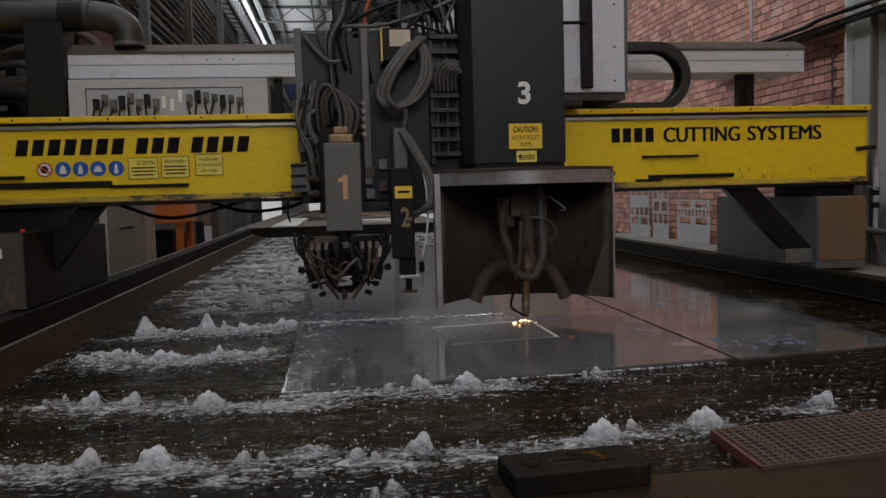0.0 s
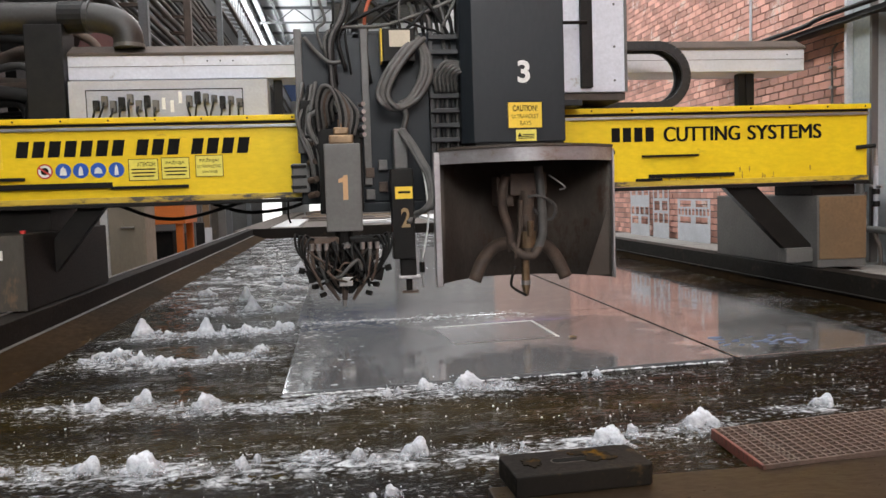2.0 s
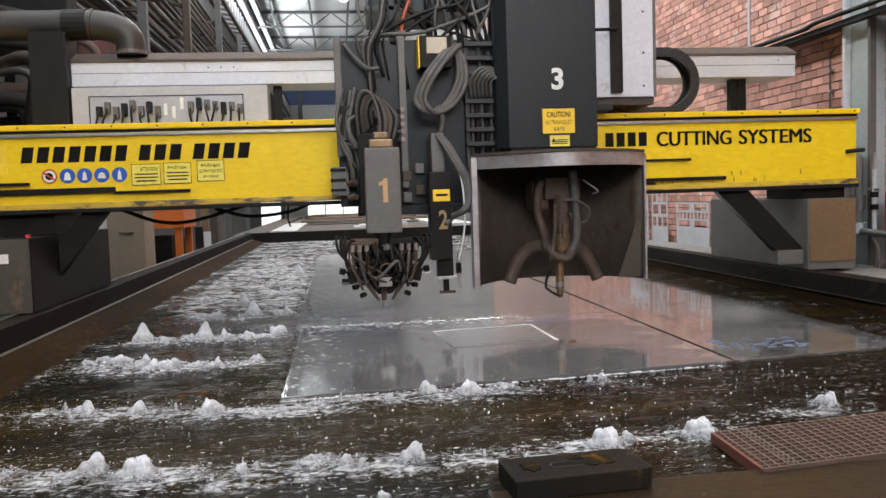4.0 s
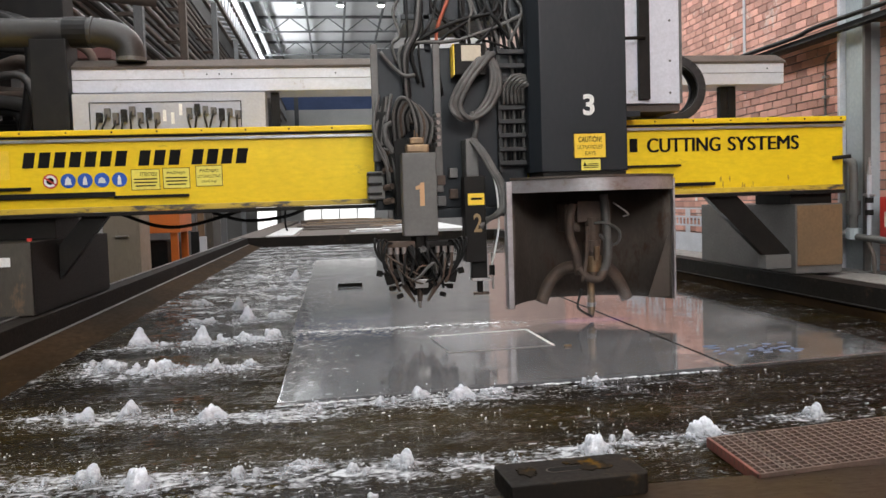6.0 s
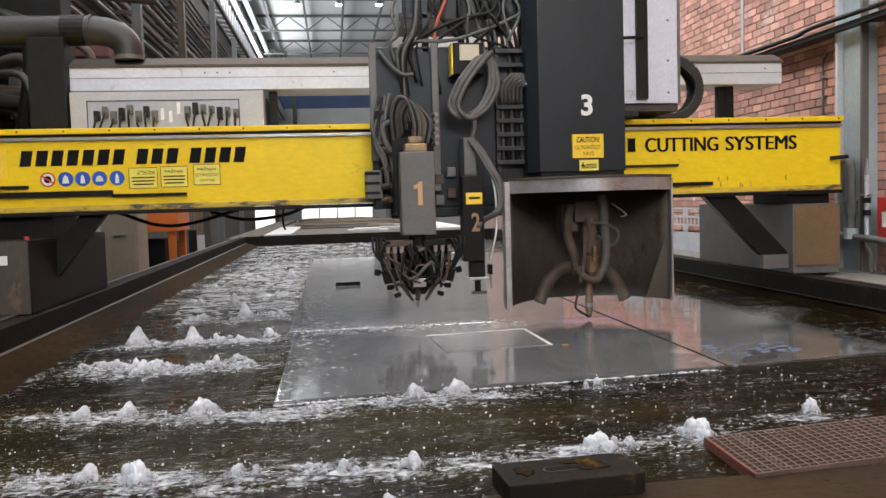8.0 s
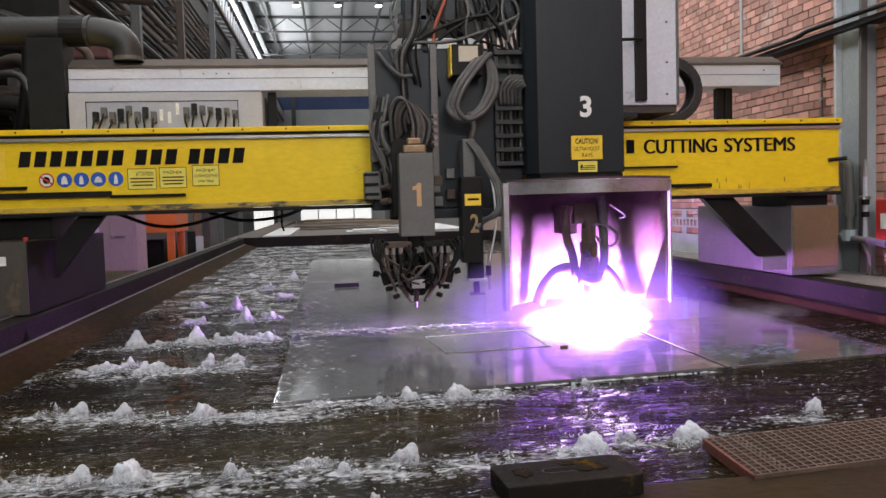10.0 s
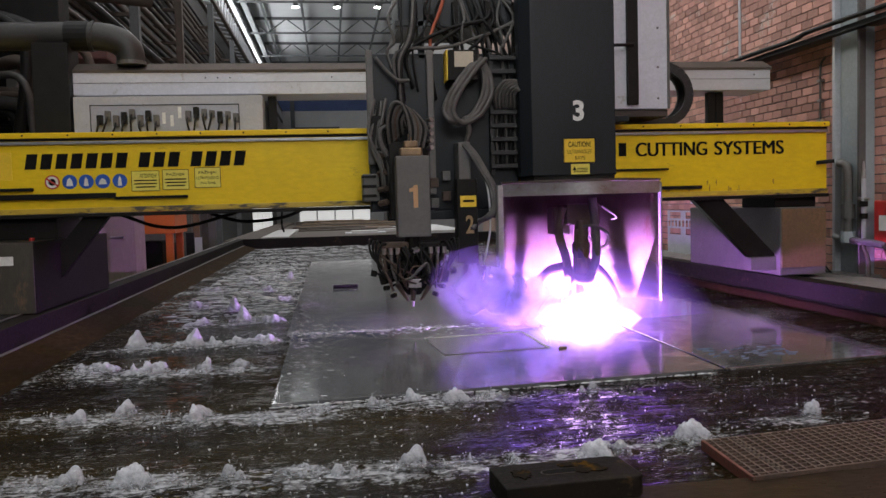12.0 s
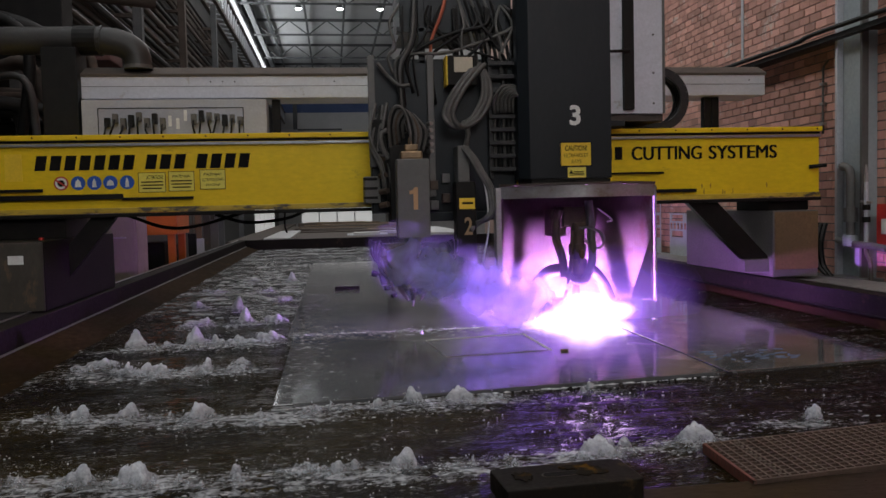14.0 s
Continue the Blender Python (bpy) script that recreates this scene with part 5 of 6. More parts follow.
# dark pipework behind the beam's end
for i, (pts, r, mm) in enumerate((([(-4.52, 9.0, 3.6), (-3.4, 9.0, 3.55), (-2.9, 9.2, 3.3), (-2.8, 9.4, 2.6)], 0.12, M_HOSE_DARK), ([(-4.52, 9.5, 2.9), (-3.3, 9.6, 2.85), (-2.7, 9.8, 2.7)], 0.09, M_RUSTTOP),
                                 ([(-4.52, 10.0, 2.4), (-3.3, 10.0, 2.5), (-2.6, 10.2, 2.2)], 0.14, M_HOSE_DARK), ([(-4.52, 11.0, 4.4), (-3.2, 11.0, 4.35), (-2.2, 11.2, 4.3)], 0.1, M_RUSTTOP))):
    solid("pipe", hose(pts, r, 12), mm, "dark dusty pipe behind the machine", "pipe", group="dark pipes")
random.seed(33)
for i in range(12):
    z0, x1 = random.uniform(2.15, 3.5), random.uniform(-3.5, -2.75)
    solid("pipe", hose([(-4.3, 9.0 + 0.1 * i, z0 + random.uniform(-0.2, 0.3)), (-3.7, 8.8 + 0.1 * i, z0 + random.uniform(-0.15, 0.2)), (x1, 8.7 + 0.1 * i, z0), (x1 + random.uniform(-0.1, 0.25), 8.7 + 0.1 * i, z0 - random.uniform(0.3, 0.7)), (x1 + random.uniform(-0.3, 0.3), 8.8 + 0.1 * i, 1.9)], random.uniform(0.03, 0.085), 10), random.choice((M_HOSE_DARK, M_RUSTTOP, M_PIPE, M_RUST)), "dark dusty pipe behind the machine", "pipe", group="dark pipes")
solid("red_duct", box(-3.12, -2.58, 10.3, 10.9, 3.38, 3.60, 0.02), mat("faded_red_paint", (0.10, 0.035, 0.03), 0.7), "faded red steel duct", "duct")
# dark block on a leg, added only to blacken the upper left
solid("extraction_hood", prism([(-3.74, 3.3), (-3.05, 3.3), (-2.98, 3.5), (-2.98, 5.4), (-3.74, 5.4)], "y", 9.9, 10.3, 0.01), M_HOSE_DARK, "black backdrop block added to darken the upper left", "hood")
solid("hood_leg", box(-3.72, -3.60, 9.95, 10.25, 0.0, 3.3, 0.006), M_HOSE_DARK, "black leg added under the backdrop block", "post")
solid("notice", box(-3.298, -3.29, 9.4, 9.62, 1.9, 2.1, 0), M_WHITE_INK, "small white notice on the sooty partition", "notice")

# cabinets and clutter beyond the left rail
cab = thing("steel_cabinet", "pale grey steel cabinet beside the tank", "cabinet")
M_CREAM = mat("dull_cream_paint", (0.30, 0.26, 0.20), 0.55, 0, (0.22, 0.19, 0.145), 2, 40, 0.1, wear=(0.16, 0.12, 0.08), wear_at=0.6, streak=(1, 1, 0.4))
part("cabinet_body", box(-2.517, -2.13, 9.3, 9.8, 0.0, 1.66, 0.008), M_CREAM, cab)
part("cabinet_door", box(-2.40, -2.15, 9.285, 9.298, 0.1, 1.62, 0.003), M_CREAM, cab)
part("handle", box(-2.38, -2.24, 9.26, 9.285, 1.27, 1.29, 0.003), M_STEEL, cab)
part("side_panel", box(-2.60, -2.519, 9.28, 9.8, 0.0, 1.66, 0.004), M_HALL_PALE, cab, "white side panel")
frm = thing("orange_stand", "orange painted steel machine stand", "machine stand")
for x, y in ((-3.0, 12.4), (-2.35, 12.4), (-3.0, 13.2), (-2.35, 13.2)):
    part("stand_leg", box(x - 0.05, x + 0.05, y - 0.05, y + 0.05, 0, 1.25, 0.006), M_ORANGE, frm)
part("stand_top", box(-3.1, -2.25, 12.3, 13.3, 1.22, 1.62, 0.01), M_ORANGE, frm)
part("stand_brace", hose([(-3.1, 12.3, 0.3), (-2.9, 12.3, 0.9)], 0.04), M_ORANGE, frm)
part("stand_motor", box(-2.85, -2.5, 12.6, 13.1, 0.55, 1.1, 0.03), M_HOSE_DARK, frm)
random.seed(5)
for i in range(13):
    y = 10.6 + i * 0.72
    if 12.0 < y < 13.6:
        continue
    x = -2.6 - random.uniform(0, 0.25)
    w, h = random.uniform(0.05, 0.16), random.uniform(0.9, 1.75)
    mm = random.choice((M_TAN, M_CABINET, M_RUSTTOP, M_HOSE_DARK, M_SHEET, M_MIDGREY))
    solid("leaning_board", box(x - w, x + w, y, y + 0.06, 0, h, 0.006), mm, "worn board leaning beside the tank", "board", group="leaning boards")
solid("dark_partition", box(-3.4, -3.3, 7.0, 20.0, 0, 2.3, 0.01), M_HALL, "sooty grey partition behind the machine", "partition")

# ---- beyond the tank's far end ----
far_table = thing("far_table", "rusty brown cutting table beyond the tank", "table")
part("table_top", box(-1.7, 3.5, 18.8, 36.0, 0.70, 0.80, 0.01), M_RUSTTOP, far_table)
part("table_body", box(-1.6, 3.4, 18.9, 35.9, 0.0, 0.70, 0.01), M_TANK, far_table)
random.seed(8)
for i in range(9):
    x, y = random.uniform(-1.4, 2.2), random.uniform(19.3, 33)
    solid("far_sheet", box(x, x + random.uniform(0.5, 1.2), y, y + random.uniform(0.8, 2.2), 0.80, 0.80 + random.uniform(0.02, 0.07), 0.004), random.choice((M_SHEET, M_RACKSTEEL, M_TAN, M_SHEET)), "steel sheet lying on the far table", "steel sheet", group="far sheets")
solid("low_wall", box(-2.4, -1.75, 18.8, 40, 0.0, 0.84, 0.01), M_RUSTTOP, "dusty brown low wall beside the far table", "low wall")
random.seed(18)
for i in range(16):
    y = 25.5 + i * 0.65
    x0, x1 = random.uniform(-1.6, 0.2), random.uniform(1.2, 3.3)
    solid("stacked_bar", box(x0, x1, y, y + 0.4, 0.80, 0.83 + 0.008 * i + random.uniform(0.0, 0.03), 0.006), random.choice((M_RUSTTOP, M_RACKSTEEL, M_RUSTTOP, M_TAN)), "rusty flat bar stacked on the far table", "steel bar", group="bars on the far table")
for i, (x, y, w, d) in enumerate(((-1.62, 19.4, 0.62, 6.5), (0.55, 22.0, 0.7, 0.9), (2.45, 20.5, 0.95, 6.0), (1.3, 23.0, 0.6, 0.5))):
    solid("far_sheet", box(x, x + w, y, y + d, 0.80, 0.875, 0.004), M_HALL_PALE, "pale sheet lying on the far table", "steel sheet", group="far sheets")
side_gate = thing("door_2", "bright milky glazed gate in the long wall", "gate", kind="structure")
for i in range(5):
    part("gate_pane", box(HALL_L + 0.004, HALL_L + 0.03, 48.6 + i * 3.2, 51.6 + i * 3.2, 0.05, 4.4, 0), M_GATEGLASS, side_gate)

# ---- right side of the hall ----
solid("concrete_ledge", box(3.86, HALL_R, 3.0, 12.5, 0, 0.835, 0.012), M_CONCRETE, "worn concrete ledge along the brick wall", "ledge", kind="structure")
colm = thing("steel_column", "grey-green painted steel column in front of bricks", "column")
part("web", box(4.41, HALL_R - 0.004, 6.26, 6.62, 0.835, 7.0, 0.004), M_GREYCOL, colm)
# one flange paler, one darker: the column's shading put into their colours
part("flange", box(4.35, 4.409, 6.585, 6.62, 0.835, 7.0, 0.004), M_SHEET, colm)
part("flange", box(4.35, 4.409, 6.25, 6.28, 0.835, 7.0, 0.004), M_MIDGREY, colm)
part("base_plate", box(4.22, 4.48, 6.14, 6.69, 0.836, 0.865, 0.005), M_MIDGREY, colm)
for ya, yb in ((6.645, 9.2), (4.2, 6.225)):
    solid("wall_ledge", box(4.351, HALL_R - 0.007, ya, yb, 2.90, 2.945, 0.004), M_RUSTTOP, "dusty steel ledge along the brick wall", "ledge", kind="structure")
solid("wall_angle", prism([(4.27, 2.885), (4.35, 2.885), (4.35, 2.95), (4.335, 2.95), (4.335, 2.90), (4.27, 2.90)], "y", 4.2, 9.2), M_BLACKRUB, "black steel angle in front of the ledge", "ledge", kind="structure")
solid("bent_conduit", hose([(4.32, 9.1, 2.975), (4.31, 8.0, 2.98), (4.30, 7.2, 2.97), (4.29, 6.9, 2.99), (4.28, 6.4, 2.985), (4.29, 5.6, 2.98), (4.29, 4.3, 2.985)], 0.022), M_BLACKRUB, "black conduit lying along the ledge", "conduit")
solid("thin_conduit", rod((4.48, 8.47, 3.05), (4.48, 8.47, 4.6), 0.015, n=8), M_SHEET, "thin white conduit on the bricks", "conduit")
clip = thing("clipped_conduit", "thin grey conduit with clips on the bricks", "conduit")
part("conduit", hose([(4.47, 6.98, 2.12), (4.47, 6.98, 2.60), (4.47, 6.97, 2.72), (4.49, 6.93, 2.78)], 0.010), M_MIDGREY, clip)
for z in (2.2, 2.38, 2.56):
    part("clip", box(4.45, 4.498, 6.955, 7.005, z, z + 0.025, 0.003), M_STEEL, clip)
vp = thing("valve_pipe", "grey water pipe with valves beside the column", "pipe")
part("pipe_bend", hose([(4.38, 6.55, 1.80), (4.32, 6.45, 1.80), (4.31, 6.36, 1.77), (4.31, 6.34, 1.68), (4.31, 6.34, 1.4), (4.31, 6.34, 1.16)], 0.036, 10), M_MIDGREY, vp)
part("valve_body", rod((4.31, 6.34, 1.45), (4.31, 6.34, 1.33), 0.055, n=12), M_MIDGREY, vp)
part("valve_body", rod((4.31, 6.34, 1.22), (4.31, 6.34, 1.13), 0.062, n=12), M_GREYCOL, vp)
part("cross_pipe", hose([(4.34, 6.56, 1.17), (4.31, 6.34, 1.15), (4.32, 6.1, 1.14), (4.34, 5.9, 1.12)], 0.03, 10), M_MIDGREY, vp)
gp = thing("gauge_pipe", "bright steel standpipe with dark unions", "pipe")
part("standpipe", rod((4.32, 6.15, 1.14), (4.32, 6.15, 1.66), 0.018), M_SHEET, gp)
part("tapered_tip", rod((4.32, 6.15, 1.66), (4.32, 6.15, 1.80), 0.018, 0.007), M_STEEL, gp)
for z in (1.33, 1.43):
    part("union", rod((4.32, 6.15, z), (4.32, 6.15, z + 0.045), 0.032), M_BLACKRUB, gp)
part("handle_bar", rod((4.32, 6.08, 1.49), (4.32, 6.22, 1.50), 0.011), M_STEEL, gp)
part("drop_pipe", hose([(4.32, 6.15, 1.14), (4.31, 6.13, 1.08), (4.31, 6.08, 1.0), (4.31, 6.07, 0.84)], 0.018), M_RUSTTOP, gp)
hb = thing("hydrant_box", "red hydrant cabinet with a white label", "cabinet")
part("box_body", box(4.33, 4.49, 5.55, 6.04, 1.14, 1.48, 0.012), M_RED, hb)
part("box_label", box(4.324, 4.3295, 5.80, 5.97, 1.24, 1.36, 0), M_WHITE_INK, hb)
for i in range(5):
    solid("hanging_cable", hose([(4.2, 6.62 - i * 0.03, 1.32), (4.15, 6.6 - i * 0.03, 1.15), (4.17 + i * 0.02, 6.6, 0.95), (4.25, 6.55 - i * 0.02, 0.85)], 0.010), M_HOSE if i % 2 else M_HOSE_DARK, "loop of grey cable beside the column", "cable", group="hanging cables")
solid("rubble_slab", box(3.9, 4.3, 5.2, 7.3, 0.836, 0.86, 0.01, pose(0, 0, 0)), M_CONCRETE, "pale concrete slab on the ledge", "slab")


def skeleton_sheet(y, x, w, h, tilt, holes):
    """A thin sheet with rectangular openings left by cut parts, leaning on the wall."""
    st = thing("cut_sheet", "pale steel skeleton sheet with cut-out openings", "steel sheet", group="leaning cut sheets", at=(x, y, 0.836))
    st.matrix_world = pose(x, y, 0.836, 0, tilt, 90)
    rows = len(holes)
    zz = [0.0]
    for r in range(rows):
        hh = h / rows
        n = holes[r]
        z0, z1 = r * hh, (r + 1) * hh
        if n == 0:
            part("strip", box(0, w, 0, 0.006, z0, z1, 0), M_SHEET, st)
            continue
        part("strip", box(0, w, 0, 0.006, z0, z0 + hh * 0.22, 0), M_SHEET, st)
        bw = w / n
        for i in range(n + 1):
            xa = max(0, i * bw - bw * 0.14)
            part("strip", box(xa, min(w, i * bw + bw * 0.14), 0, 0.006, z0 + hh * 0.22, z1, 0), M_SHEET, st)
    part("strip", box(0, w, 0, 0.006, h, h + 0.02, 0), M_SHEET, st)
    return st


skeleton_sheet(9.35, 4.42, 0.95, 0.52, 0, (0, 0, 2, 9, 2))
skeleton_sheet(10.55, 4.40, 0.55, 0.68, 0, (0, 3, 2, 3))
skeleton_sheet(11.25, 4.40, 0.75, 0.70, 0, (0, 2, 4, 0, 3))
solid("wall_tag", box(4.488, 4.498, 9.7, 9.76, 1.46, 1.56, 0), M_WHITE_INK, "small white tag on the bricks", "tag")

# ---- near end of the tank ----
bar = thing("steel_bar", "rusty black steel bar with a lifting slot", "steel bar", at=(0.66, 2.30, 0.69), rz=4)
part("bar_body", prism([(-0.21, -0.10), (0.19, -0.10), (0.205, -0.085), (0.205, 0.085), (0.17, 0.10), (-0.20, 0.10), (-0.21, 0.09)], "z", 0.0, 0.062, 0.005), mat("rusty_black_bar", (0.007, 0.006, 0.005), 0.65, 0.0, (0.014, 0.011, 0.008), 6, 60, 0.3, wear=(0.05, 0.032, 0.014), wear_at=0.60, wear_scale=9, spec=0.12), bar)
def oblong(x0, x1, r, n=7):
    """Outline of a slot with round ends."""
    right = [(x1 + r * math.sin(math.pi * i / n), -r * math.cos(math.pi * i / n)) for i in range(n + 1)]
    return right + [(x0 - r * math.sin(math.pi * i / n), r * math.cos(math.pi * i / n)) for i in range(n + 1)]


part("slot_rim", prism(oblong(-0.055, 0.085, 0.021), "z", 0.062, 0.0632), mat("rubbed_bar_edge", (0.055, 0.045, 0.035), 0.5, 0.3, (0.03, 0.025, 0.02), 8, 70, 0.2), bar)
part("slot", prism(oblong(-0.055, 0.085, 0.016), "z", 0.0632, 0.0642), M_INK, bar)
M_SMEAR = mat("rubbed_yellow_paint", (0.10, 0.05, 0.004), 0.8, 0, (0.04, 0.027, 0.01), 14, 80, 0.2, wear=(0.014, 0.011, 0.008), wear_at=0.40, wear_scale=16, spec=0.04)
for x, y, rx, ry, seed in ((0.075, 0.012, 0.055, 0.052, 4), (-0.135, 0.0, 0.032, 0.04, 5), (0.03, 0.045, 0.04, 0.02, 6)):
    part("paint_smear", prism(smear(x, y, rx, ry, seed), "z", 0.0622, 0.0648 + 0.0002 * seed), M_SMEAR, bar, "rubbed yellow paint")

# rust runs along the foot of the beam's face
M_RUN = mat("rust_run", (0.46, 0.28, 0.02), 0.6, 0, (0.26, 0.145, 0.02), 12, 80, 0.2, wear=(0.5, 0.34, 0.02), wear_at=0.5, wear_scale=25)
random.seed(21)
for i in range(16):
    x, h = random.uniform(2.45, 3.95), random.uniform(0.008, 0.03)
    part("rust_run", prism(smear(x, 1.585 + h + random.choice((0.0, 0.0, 0.0, 0.05)), random.uniform(0.003, 0.009), h, 40 + i, 14), "y", FY + 0.0012, FY + 0.004), M_RUN, gantry, "brown rust run")
    random.seed(200 + i)

grate = thing("floor_grate", "rusty red-edged steel floor grating", "grating", at=(1.25, 2.655, 0.668), rz=7.5)
GW, GD = 1.5, 0.385
SLANT = Matrix(((1, 0.19, 0, 0), (0, 1, 0, 0), (0, 0, 1, 0), (0, 0, 0, 1)))  # its bars lie askew
part("frame_bar", box(0, 0.012, -GD, 0, 0, 0.035, 0.002, SLANT), mat("red_oxide_paint", (0.16, 0.045, 0.03), 0.6, 0, (0.11, 0.035, 0.025), 8, 70, 0.2), grate, "red oxide edge bar")
M_GRATE = mat("rusty_grating", (0.13, 0.085, 0.064), 0.65, 0.1, (0.06, 0.04, 0.03), 9, 80, 0.3, wear=(0.21, 0.17, 0.14), wear_at=0.58, wear_scale=12)
part("frame_bar", box(0, GW, -0.010, 0, 0, 0.035, 0.002), M_GRATE, grate)
part("frame_bar", box(0, GW, -GD, -GD + 0.010, 0, 0.035, 0.002, SLANT), M_GRATE, grate)
me = mesh_of("bearing_bar", box(-0.0035, 0.0035, -GD, 0, 0.004, 0.034, 0, SLANT), M_GRATE)
for i in range(1, 44):
    ob = new("bearing_bar", me)
    ob.parent = grate
    ob.location = (i * 0.034, 0, 0)
me = mesh_of("cross_bar", box(0, GW, -0.0035, 0.0035, 0.012, 0.033, 0), M_GRATE)
for i in range(1, 12):
    ob = new("cross_bar", me)
    ob.parent = grate
    ob.location = (-0.19 * 0.032 * i, -i * 0.032, 0)
part("near_step", box(0.42, 3.3, 1.7, 2.29, 0.3, 0.69, 0.006, pose(0, 0, 0, 0, 0, 0.6)), M_STEP, tank, "silted brown step plate")


# ---- bubbling water ----


def blob(bm, x, y, z, rx, ry, rz, rough=0.35, sub=1):
    g = bmesh.ops.create_icosphere(bm, subdivisions=sub, radius=1.0)
    for v in g["verts"]:
        k = 1 + rough * random.uniform(-1, 1)
        v.co = Vector((x + v.co.x * rx * k, y + v.co.y * ry * k, z + v.co.z * rz * k))


def spout_mesh(seed, wide, tall, peaks):
    """A burst of aerated water: a billowing mound with soft lobes, sometimes a jet, and thrown drops."""
    random.seed(seed)
    nr, na = 20, 44
    off = Vector((seed * 3.7, seed * 1.3, 0))
    lobes = [(random.uniform(-0.55, 0.55) * wide * 1.3, random.uniform(-0.4, 0.4) * wide * 0.7, random.uniform(0.18, 0.34) * wide, random.uniform(0.45, 1.0) * tall) for _ in range(5)]
    jets = [(random.uniform(-0.3, 0.3) * wide, random.uniform(-0.2, 0.2) * wide, random.uniform(0.16, 0.24) * wide, random.uniform(0.4, 0.7) * tall) for _ in range(peaks)]
    bm = bmesh.new()
    rings = []
    for i in range(nr + 1):
        ring = []
        for j in range(na):
            a = 6.2832 * j / na
            x, y = wide * i / nr * math.cos(a) * 1.45, wide * i / nr * math.sin(a) * 0.8
            rim = max(0.0, 1 - (i / nr) ** 2)
            z = 0.30 * tall * rim + sum(h * math.exp(-((x - u) ** 2 + (y - v) ** 2) / (w * w)) for u, v, w, h in lobes) * 0.75 * rim ** 0.5
            z += sum(h * math.exp(-(((x - u) ** 2 + (y - v) ** 2) / (w * w)) ** 0.75) for u, v, w, h in jets)
            p = Vector((x, y, z))
            billow = abs(noise.noise(p * 24 + off)) + 0.6 * abs(noise.noise(p * 52 + off)) + 0.35 * abs(noise.noise(p * 115 + off))
            out = Vector((x * 0.5, y * 0.5, 0.05)).normalized()
            q = Vector((x, y, z - 0.010)) + out * 0.030 * billow * rim ** 0.4 * (wide / 0.1) + 0.007 * noise.noise_vector(p * 60 + off) + 0.004 * noise.noise_vector(p * 150 + off)
            ring.append(bm.verts.new(q))
        rings.append(ring)
    for A, B in zip(rings, rings[1:]):
        for j in range(na):
            bm.faces.new((A[j], B[j], B[(j + 1) % na], A[(j + 1) % na]))
    for _ in range(46):
        a, d = random.uniform(0, 6.283), random.uniform(0.1, 1.7) * wide
        r = random.uniform(0.0012, 0.0034)
        blob(bm, d * math.cos(a) * 1.3, d * math.sin(a) * 0.7, random.uniform(0.012, 1.7 * tall) * max(0.25, 1.3 - d / wide), r, r, r * 1.3, 0.2)
    return bm


SPOUT_SHAPES = [(0.070, 0.038, 0), (0.080, 0.050, 1), (0.105, 0.036, 0), (0.065, 0.048, 1), (0.115, 0.044, 2), (0.115, 0.050, 1), (0.15, 0.036, 0), (0.13, 0.055, 2), (0.17, 0.040, 1), (0.11, 0.060, 1)]
SPOUT_MESHES = [mesh_of("foam_spout", spout_mesh(40 + i, *shape), M_FOAM, True) for i, shape in enumerate(SPOUT_SHAPES)]
spouts = []
for i, (x, y) in enumerate(SPOUT_AT):
    ob = new("foam_spout", SPOUT_MESHES[i % 5 + (5 if y > 4.0 else 0)])
    ob.matrix_world = pose(x, y, WATER - 0.004, 0, 0, (i * 47) % 50 - 25)
    tagged(ob, "white burst of foam bubbling up from the water", "foam", group="foam bursts", kind="stuff")
    spouts.append(ob)
ob = new("foam_spout", SPOUT_MESHES[2])
ob.matrix_world = pose(2.30, 5.72, PLATE - 0.035, 0, 0, 20)
spouts.append(tagged(ob, "small burst of foam on the wet plate", "foam", group="foam bursts", kind="stuff"))


def froth(seed, count, where, long=(1.2, 3.5)):
    """Scattered froth as flattened clumps and flecks on the water."""
    random.seed(seed)
    base = bmesh.new()
    bmesh.ops.create_icosphere(base, subdivisions=1, radius=1.0)
    bv = [v.co.copy() for v in base.verts]
    bf = [[v.index for v in f.verts] for f in base.faces]
    base.free()
    verts, faces = [], []
    for _ in range(count):
        x, y, r, flat = where()
        rx, ry, rz = r * random.uniform(*long), r * random.uniform(0.5, 1.0), r * flat
        o = len(verts)
        for c in bv:
            k = random.uniform(0.65, 1.3)
            verts.append((x + c.x * rx * k, y + c.y * ry * k, WATER + 0.002 + c.z * rz * k))
        faces += [[o + i for i in f] for f in bf]
    me = bpy.data.meshes.new("froth")
    me.from_pydata(verts, [], faces)
    me.materials.append(M_FROTH)
    for f in me.polygons:
        f.use_smooth = True
    return me


def near_spouts():
    x, y = random.choice(SPOUT_AT)
    return random.gauss(x, 0.17), random.gauss(y, 0.075), random.choice((0.0012, 0.0018, 0.0025, 0.003, 0.0045)), random.uniform(0.3, 0.7)


def far_rows():
    y = random.choice([7.3, 8.1, 9.0, 9.9, 10.9, 11.9, 12.9, 13.9, 15, 16, 17, 17.9]) + random.gauss(0, 0.28)
    x = random.uniform(TX0 + 0.25, -0.40) if y < 12.8 else random.uniform(TX0 + 0.1, 2.5)
    return x, y, random.uniform(0.004, 0.013), random.uniform(0.25, 0.7)


def drops():
    y = random.uniform(2.2, 3.8)
    x = random.uniform(TX0 + 0.2, 2.2)
    return x, y, random.choice((0.0012, 0.0016, 0.002, 0.0028, 0.004)), 1.2


frothy = []
